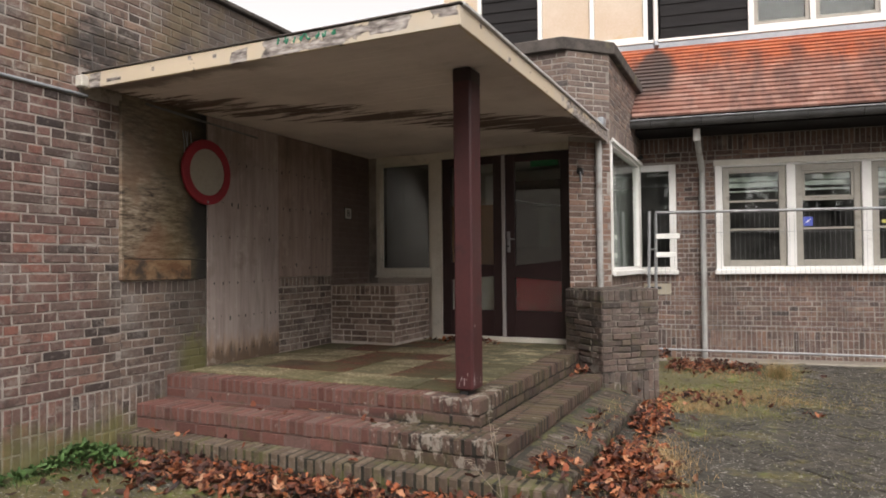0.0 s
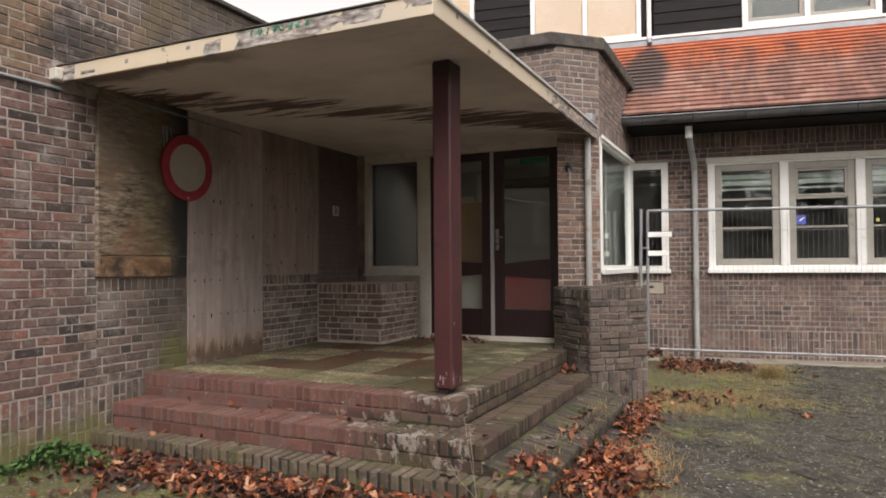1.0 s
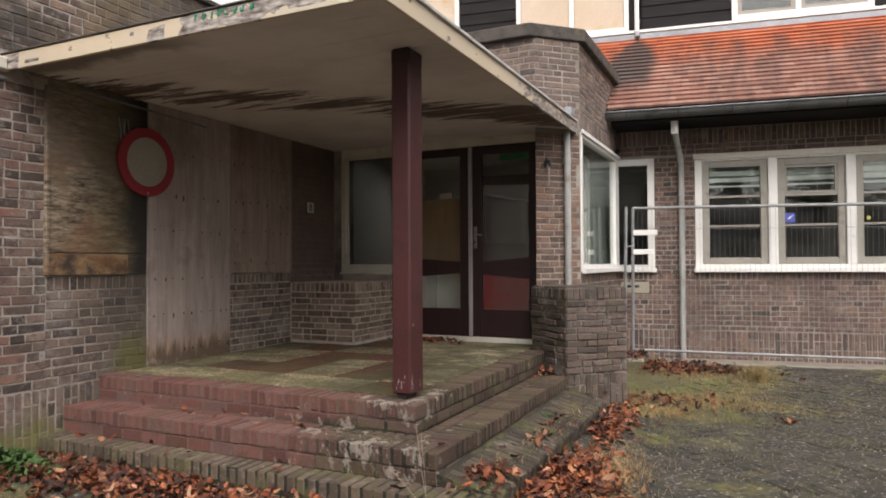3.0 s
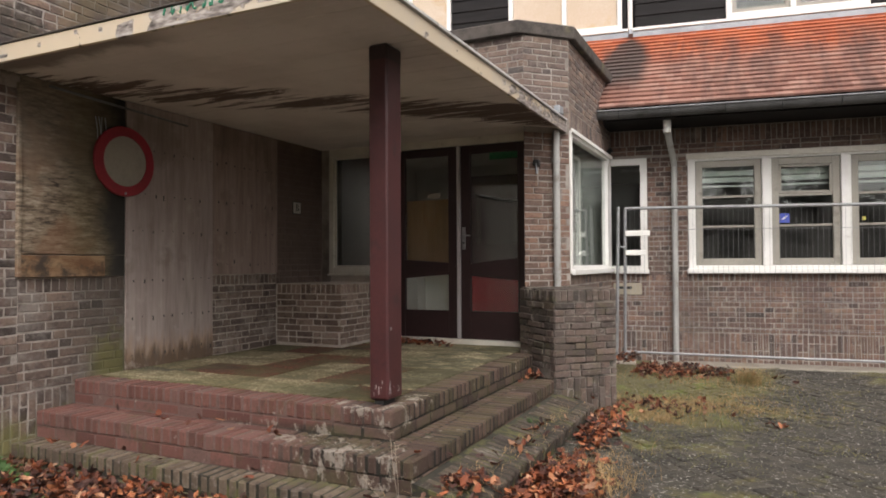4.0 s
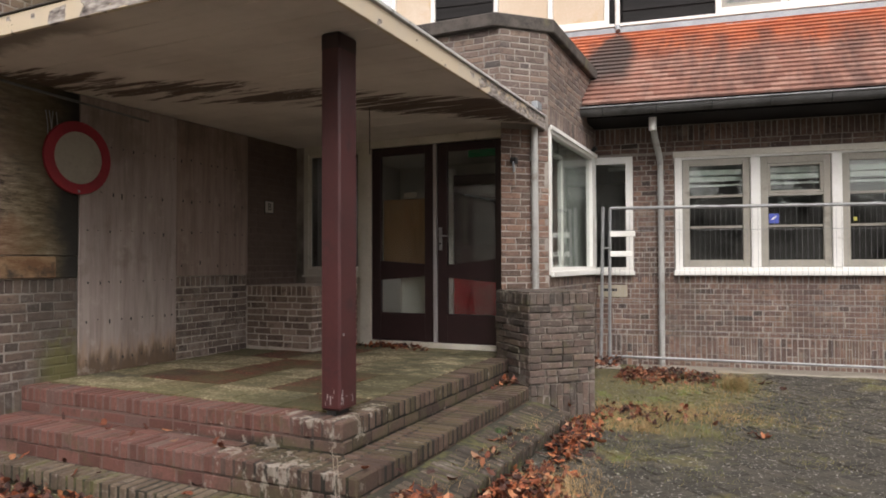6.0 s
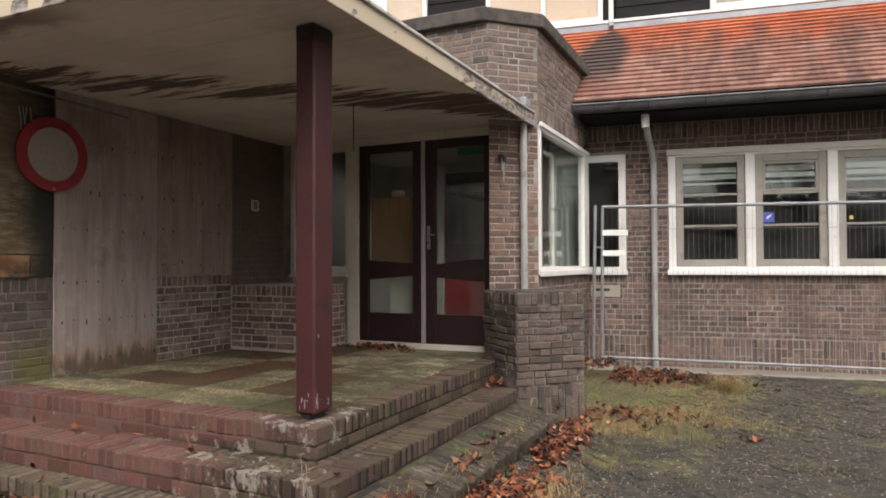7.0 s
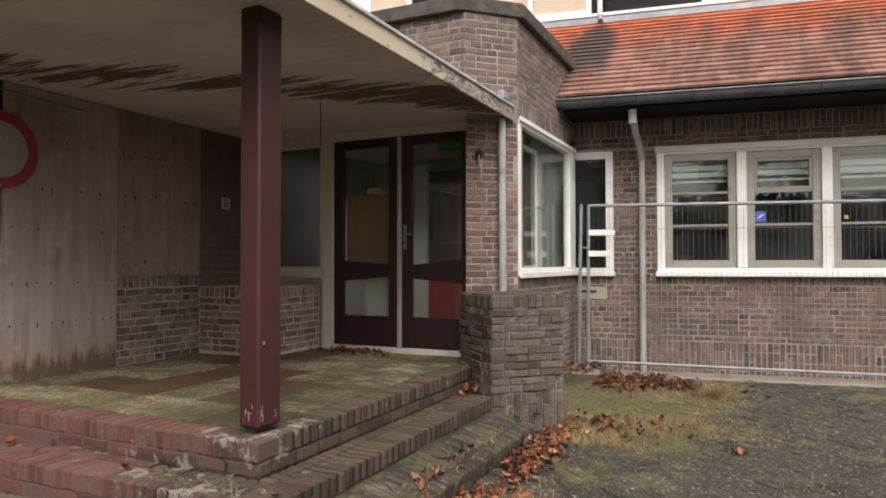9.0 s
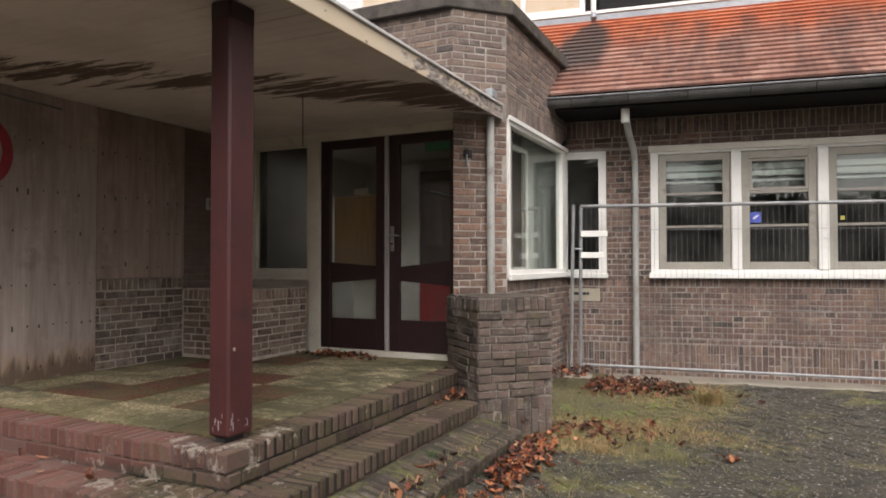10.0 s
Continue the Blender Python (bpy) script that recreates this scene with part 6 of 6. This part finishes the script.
def blades(name, spots, mat, seed, label, category="grass"):
    rng = random.Random(seed)
    vs, fs = [], []
    for cx, cy, rx, ry, n, h, z0 in spots:
        for _ in range(n):
            x, y = cx + rng.gauss(0, 0.5) * rx, cy + rng.gauss(0, 0.5) * ry
            z = (ground_height(x, y) if z0 is None else z0) - 0.01
            a, hh = rng.random() * 6.3, h * (0.4 + 0.9 * rng.random())
            lean = hh * (0.3 + 1.3 * rng.random())
            dx, dy, w = math.cos(a), math.sin(a), 0.0014 + 0.0016 * rng.random()
            k = len(vs)
            for f in (0, 0.55, 1):
                ww = w * (1 - 0.9 * f)
                px, py, pz = x + dx * lean * f * f, y + dy * lean * f * f, z + hh * f * (1 - 0.25 * f)
                vs += [(px - dy * ww, py + dx * ww, pz), (px + dy * ww, py - dx * ww, pz)]
            fs += [(k, k + 1, k + 3, k + 2), (k + 2, k + 3, k + 5, k + 4)]
    me = bpy.data.meshes.new(name)
    me.from_pydata(vs, [], fs)
    me.materials.append(mat)
    return tagged(new(name, me), label, category, kind="stuff")


blades("grass", [(0.0, 8.1, 1.3, 1.1, 3200, 0.04, None), (0.3, 8.95, 0.15, 0.14, 220, 0.17, None), (-0.2, 7.2, 0.9, 0.7, 600, 0.05, None), (0.2, 7.05, 0.25, 0.2, 120, 0.06, None), (1.6, 6.2, 0.3, 0.25, 130, 0.06, None), (0.9, 8.4, 1.2, 0.8, 350, 0.04, None), (-3.0, 3.25, 2.4, 0.35, 900, 0.045, None), (1.0, 6.6, 0.35, 0.2, 220, 0.03, None), (1.9, 7.0, 0.3, 0.2, 180, 0.03, None), (0.6, 5.2, 0.4, 0.3, 220, 0.03, None), (-0.35, 6.3, 0.35, 0.5, 500, 0.05, None), (0.15, 5.9, 0.4, 0.25, 260, 0.03, None), (-0.5, 4.3, 0.2, 0.4, 160, 0.05, None)], M_GRASS, 61, "short tired grass and moss between the paving")
blades("dry_grass", [(-0.52, 5.05, 0.25, 0.7, 480, 0.10, None), (-0.2, 7.75, 0.9, 0.35, 3200, 0.045, None), (-0.55, 7.25, 0.4, 0.3, 1200, 0.045, None), (-0.36, 7.08, 0.16, 0.1, 160, 0.06, None), (0.2, 8.2, 0.3, 0.2, 160, 0.06, None), (0.30, 8.95, 0.15, 0.14, 260, 0.23, None), (0.1, 8.75, 0.6, 0.25, 420, 0.05, None), (-0.62, 5.2, 0.30, 0.8, 900, 0.06, None), (-0.75, 4.75, 0.34, 0.8, 700, 0.08, None), (-1.15, 4.4, 0.14, 0.3, 120, 0.07, 0.14), (-1.18, 5.5, 0.22, 1.4, 420, 0.04, 0.15), (-0.55, 9.0, 0.9, 0.3, 300, 0.07, None)], M_DRYGRASS, 62, "dry straw-coloured grass by the brick border")
dry_plant = tagged(new("dry_plant"), "withered pale weed with seed head at the step corner", "weed")
rng = random.Random(77)
M_STRAW = surf("bleached_straw", (0.34, 0.285, 0.22), (0.24, 0.20, 0.155), 6, 40, 0.85, 0.1)
for tip in ((-1.41, 3.97, 0.50), (-1.385, 3.98, 0.45), (-1.55, 3.92, 0.25)):
    p, q = Vector((-1.31 + rng.gauss(0, 0.012), 3.915, 0.03)), Vector(tip)
    tube("stem", [p, p.lerp(q, 0.5) + Vector((rng.gauss(0, 0.012), 0, 0.025)), q], 0.0013, M_STRAW, dry_plant, None, 5)
    for k in range(7):
        a = p.lerp(q, 0.72 + 0.045 * k)
        tube("seed_sprig", [a, a + Vector((rng.gauss(0, 0.016), rng.gauss(0, 0.012), 0.012)), a + Vector((rng.gauss(0, 0.02), rng.gauss(0, 0.015), 0.008 + 0.014 * rng.random()))], 0.0011, M_STRAW, dry_plant, None, 4)

blades("weeds", [(-4.35, 3.55, 0.45, 0.18, 520, 0.10, 0.0), (-4.42, 3.2, 0.2, 0.5, 260, 0.08, 0.0), (-1.24, 5.9, 0.06, 0.06, 50, 0.06, 0.17)], M_WEED, 63, "low green weeds at the foot of the brick wall", "weeds")

# ---------------------------------------------------------------- pieces of walls, roof and paving
bricks(wall_west, WEST, [(2.2, 3.975, 0.47, 2.75, "bond"), (2.2, 4.45, 0.03, 0.47, "base"), (3.98, 4.90, 0.47, 1.205, "bond"), (3.98, 4.90, 1.205, 1.318, "upright"),
                         (5.945, 6.95, 0.50, 1.20, "bond"), (5.945, 6.95, 1.205, 1.312, "upright"), (6.96, 7.82, 1.20, 2.85, "bond"), (2.2, 3.62, 2.755, 2.965, "bond"), (2.2, 7.8, 2.97, 3.975, "bond")], M_WEST, 300, (3.5, 1.3), 71, course=0.0705)
BENCH_F, BENCH_S = pose(0, 6.96, 0), pose(-3.72, 0, 0, 0, 0, 90)
bricks(planter, BENCH_F, [(-4.59, -3.72, 0.53, 1.085, "bond"), (-4.59, -3.72, 1.085, 1.197, "upright")], M_BENCH, 150, None, 72)
bricks(planter, BENCH_S, [(6.955, 7.84, 0.53, 1.085, "bond"), (6.955, 7.84, 1.085, 1.197, "upright")], M_BENCH, 140, None, 73)
PL = pose(-1.84, 7.46, 0, 0, 0, math.degrees(math.atan2(6.985 - 7.46, -1.345 + 1.84)))
PF = pose(-1.345, 6.985, 0, 0, 0, math.degrees(math.atan2(7.47 - 6.985, -0.865 + 1.345)))
for mm, sd, ln in ((PL, 74, 0.686), (PF, 75, 0.682)):
    bricks(pier, mm, [(0.0, ln, 0.02, 0.33, "base"), (0.0, ln, 0.33, 1.04, "bond"), (0.0, ln, 1.045, 1.155, "upright")], M_PIER, 150, None, sd, 0.010, rough=0.0055, wonky=1.2)
bm = bmesh.new()
edge = 0.682
for k in range(10):
    for j in range(3):
        add_box(bm, k * 0.0682 + 0.004, (k + 1) * 0.0682 - 0.004, j * 0.227 + 0.004, (j + 1) * 0.227 - 0.004, 1.155, 1.168, 0.003)
tagged(part("cap_bricks", bm, M_PIER, pier, m=PF), kind="stuff")
bricks(bay_out_l, CHAMFER, [(0.0, 0.535, 1.165, 2.80, "bond")], M_COLUMN, 150, None, 76)
bricks(bay_out_l, CHAMFER, [(0.0, 0.535, 2.955, 3.815, "bond"), (0.0, 0.535, 0.03, 1.165, "bond")], M_BROWN, 150, None, 77)
bricks(bay_side, BAYSIDE, [(7.89, 10.05, 3.07, 3.815, "bond"), (7.89, 10.05, 2.865, 3.07, "upright"), (7.89, 10.05, 0.1, 1.17, "bond"), (7.89, 10.05, 1.172, 1.283, "upright")], M_BROWN, 300, (8.2, 3.3), 78)
bricks(parapet, pose(0, 7.50, 0), [(-3.6, -1.80, 2.96, 3.815, "bond")], M_BROWN, 200, (-1.8, 3.4), 79)
bricks(wing, WING, [(0.485, 0.99, 1.17, 2.83, "bond"), (0.0, 5.2, 0.50, 1.165, "bond"), (0.0, 5.2, 0.06, 0.50, "base"), (0.0, 5.2, 1.168, 1.272, "upright"), (0.0, 0.99, 2.86, 2.90, "bond"), (0.0, 5.2, 2.99, 3.20, "upright"), (0.0, 5.2, 2.858, 2.99, "bond")], M_WING, 300, (1.4, 0.9), 81)

# roof tiles
TW, EXPO = 0.185, 0.131
rng = random.Random(90)
tile_mesh = bpy.data.meshes.new("roof_tile")
b2 = bmesh.new()
add_box(b2, -TW / 2 + 0.0003, TW / 2 - 0.0003, 0, 0.20, 0.0, 0.029, 0.002)
b2.to_mesh(tile_mesh), b2.free()
tile_mesh.materials.append(M_ROOF)
rows_n = int(length / EXPO) + 1
spots = []
for r in range(rows_n):
    for c in range(-15, 28):
        u = (c + 0.5 * (r % 2)) * TW
        y = r * EXPO
        if u < -0.10 and y < 1.1:
            continue
        spots.append((u, y))
spots.sort(key=lambda p: abs(p[0] - 1.0) + 0.8 * abs(p[1] - 0.6))
vs, fs = [], []
base_v, base_f = [v.co.copy() for v in tile_mesh.vertices], [tuple(p.vertices) for p in tile_mesh.polygons]
for k, (u, y) in enumerate(spots):
    mm = pose(u, y + rng.gauss(0, 0.0015), 0.012 + rng.random() * 0.002, -11.5 + rng.gauss(0, 0.25), 0, rng.gauss(0, 0.12))
    if k < 300:
        ob = new("roof_tile", tile_mesh)
        ob.parent = roof
        ob.matrix_basis = mm
    else:
        q = len(vs)
        vs += [tuple(mm @ v) for v in base_v]
        fs += [tuple(i + q for i in f) for f in base_f]
me = bpy.data.meshes.new("roof_tiles")
me.from_pydata(vs, [], fs)
me.materials.append(M_ROOF)
ob = new("roof_tiles", me)
ob.parent = roof
tagged(ob, kind="stuff")

# paving stones of the yard
pave = tagged(new("paving"), "dark worn paving bricks overgrown with moss", "paving", kind="structure")
rng = random.Random(95)
pb = bmesh.new()
add_box(pb, -0.0985, 0.0985, -0.0465, 0.0465, -0.05, 0.0, 0.008)
pmesh = bpy.data.meshes.new("paving_brick")
pb.to_mesh(pmesh), pb.free()
pmesh.materials.append(M_PAVER)
base_v, base_f = [v.co.copy() for v in pmesh.vertices], [tuple(p.vertices) for p in pmesh.polygons]
spots = []
for i in range(-90, 130):
    for j in range(-40, 41):
        for du, dv, turn in ((1.0, 0.5, 0), (3.5, 1.0, 90)):        # herringbone: one stone along, one across
            u, v = (i + 4 * j + du) * 0.104, (i + dv) * 0.104
            x, y = 0.7071 * (u + v) + 0.2 + rng.gauss(0, 0.003), 0.7071 * (v - u) + 6.0 + rng.gauss(0, 0.003)
            if not (-4.5 < x < 8.2 and 2.3 < y < 10.08 + (x + 1.42) * 0.15 - 0.44):
                continue
            if (x < -0.86 and 3.80 < y < 7.6) or (x < -1.3 and y > 3.8) or x + 0.25 * noise.noise((x, y, 3)) < -1.5:
                continue
            if (x < -0.3 and y > 7.6) or (abs(x + 0.6) < 0.9 and abs(y - 7.5) < 0.7):
                continue
            spots.append((x, y, turn - 45))
spots.sort(key=lambda p: (p[0] - 0.1) ** 2 + (p[1] - 5.4) ** 2)
vs, fs = [], []
for k, (x, y, turn) in enumerate(spots):
    mm = pose(x, y, ground_height(x, y) - 0.004 + 0.012 * noise.noise((x * 1.3, y * 1.3, 0)) + rng.gauss(0, 0.0025), rng.gauss(0, 1.5), rng.gauss(0, 1.3), turn + rng.gauss(0, 1.5))
    if k < 300:
        ob = new("paving_brick", pmesh)
        ob.parent = pave
        ob.matrix_basis = mm
    else:
        q = len(vs)
        vs += [tuple(mm @ v) for v in base_v]
        fs += [tuple(i + q for i in f) for f in base_f]
me = bpy.data.meshes.new("paving_bricks")
me.from_pydata(vs, [], fs)
me.materials.append(M_PAVER)
ob = new("paving_bricks", me)
ob.parent = pave
tagged(ob, kind="stuff")
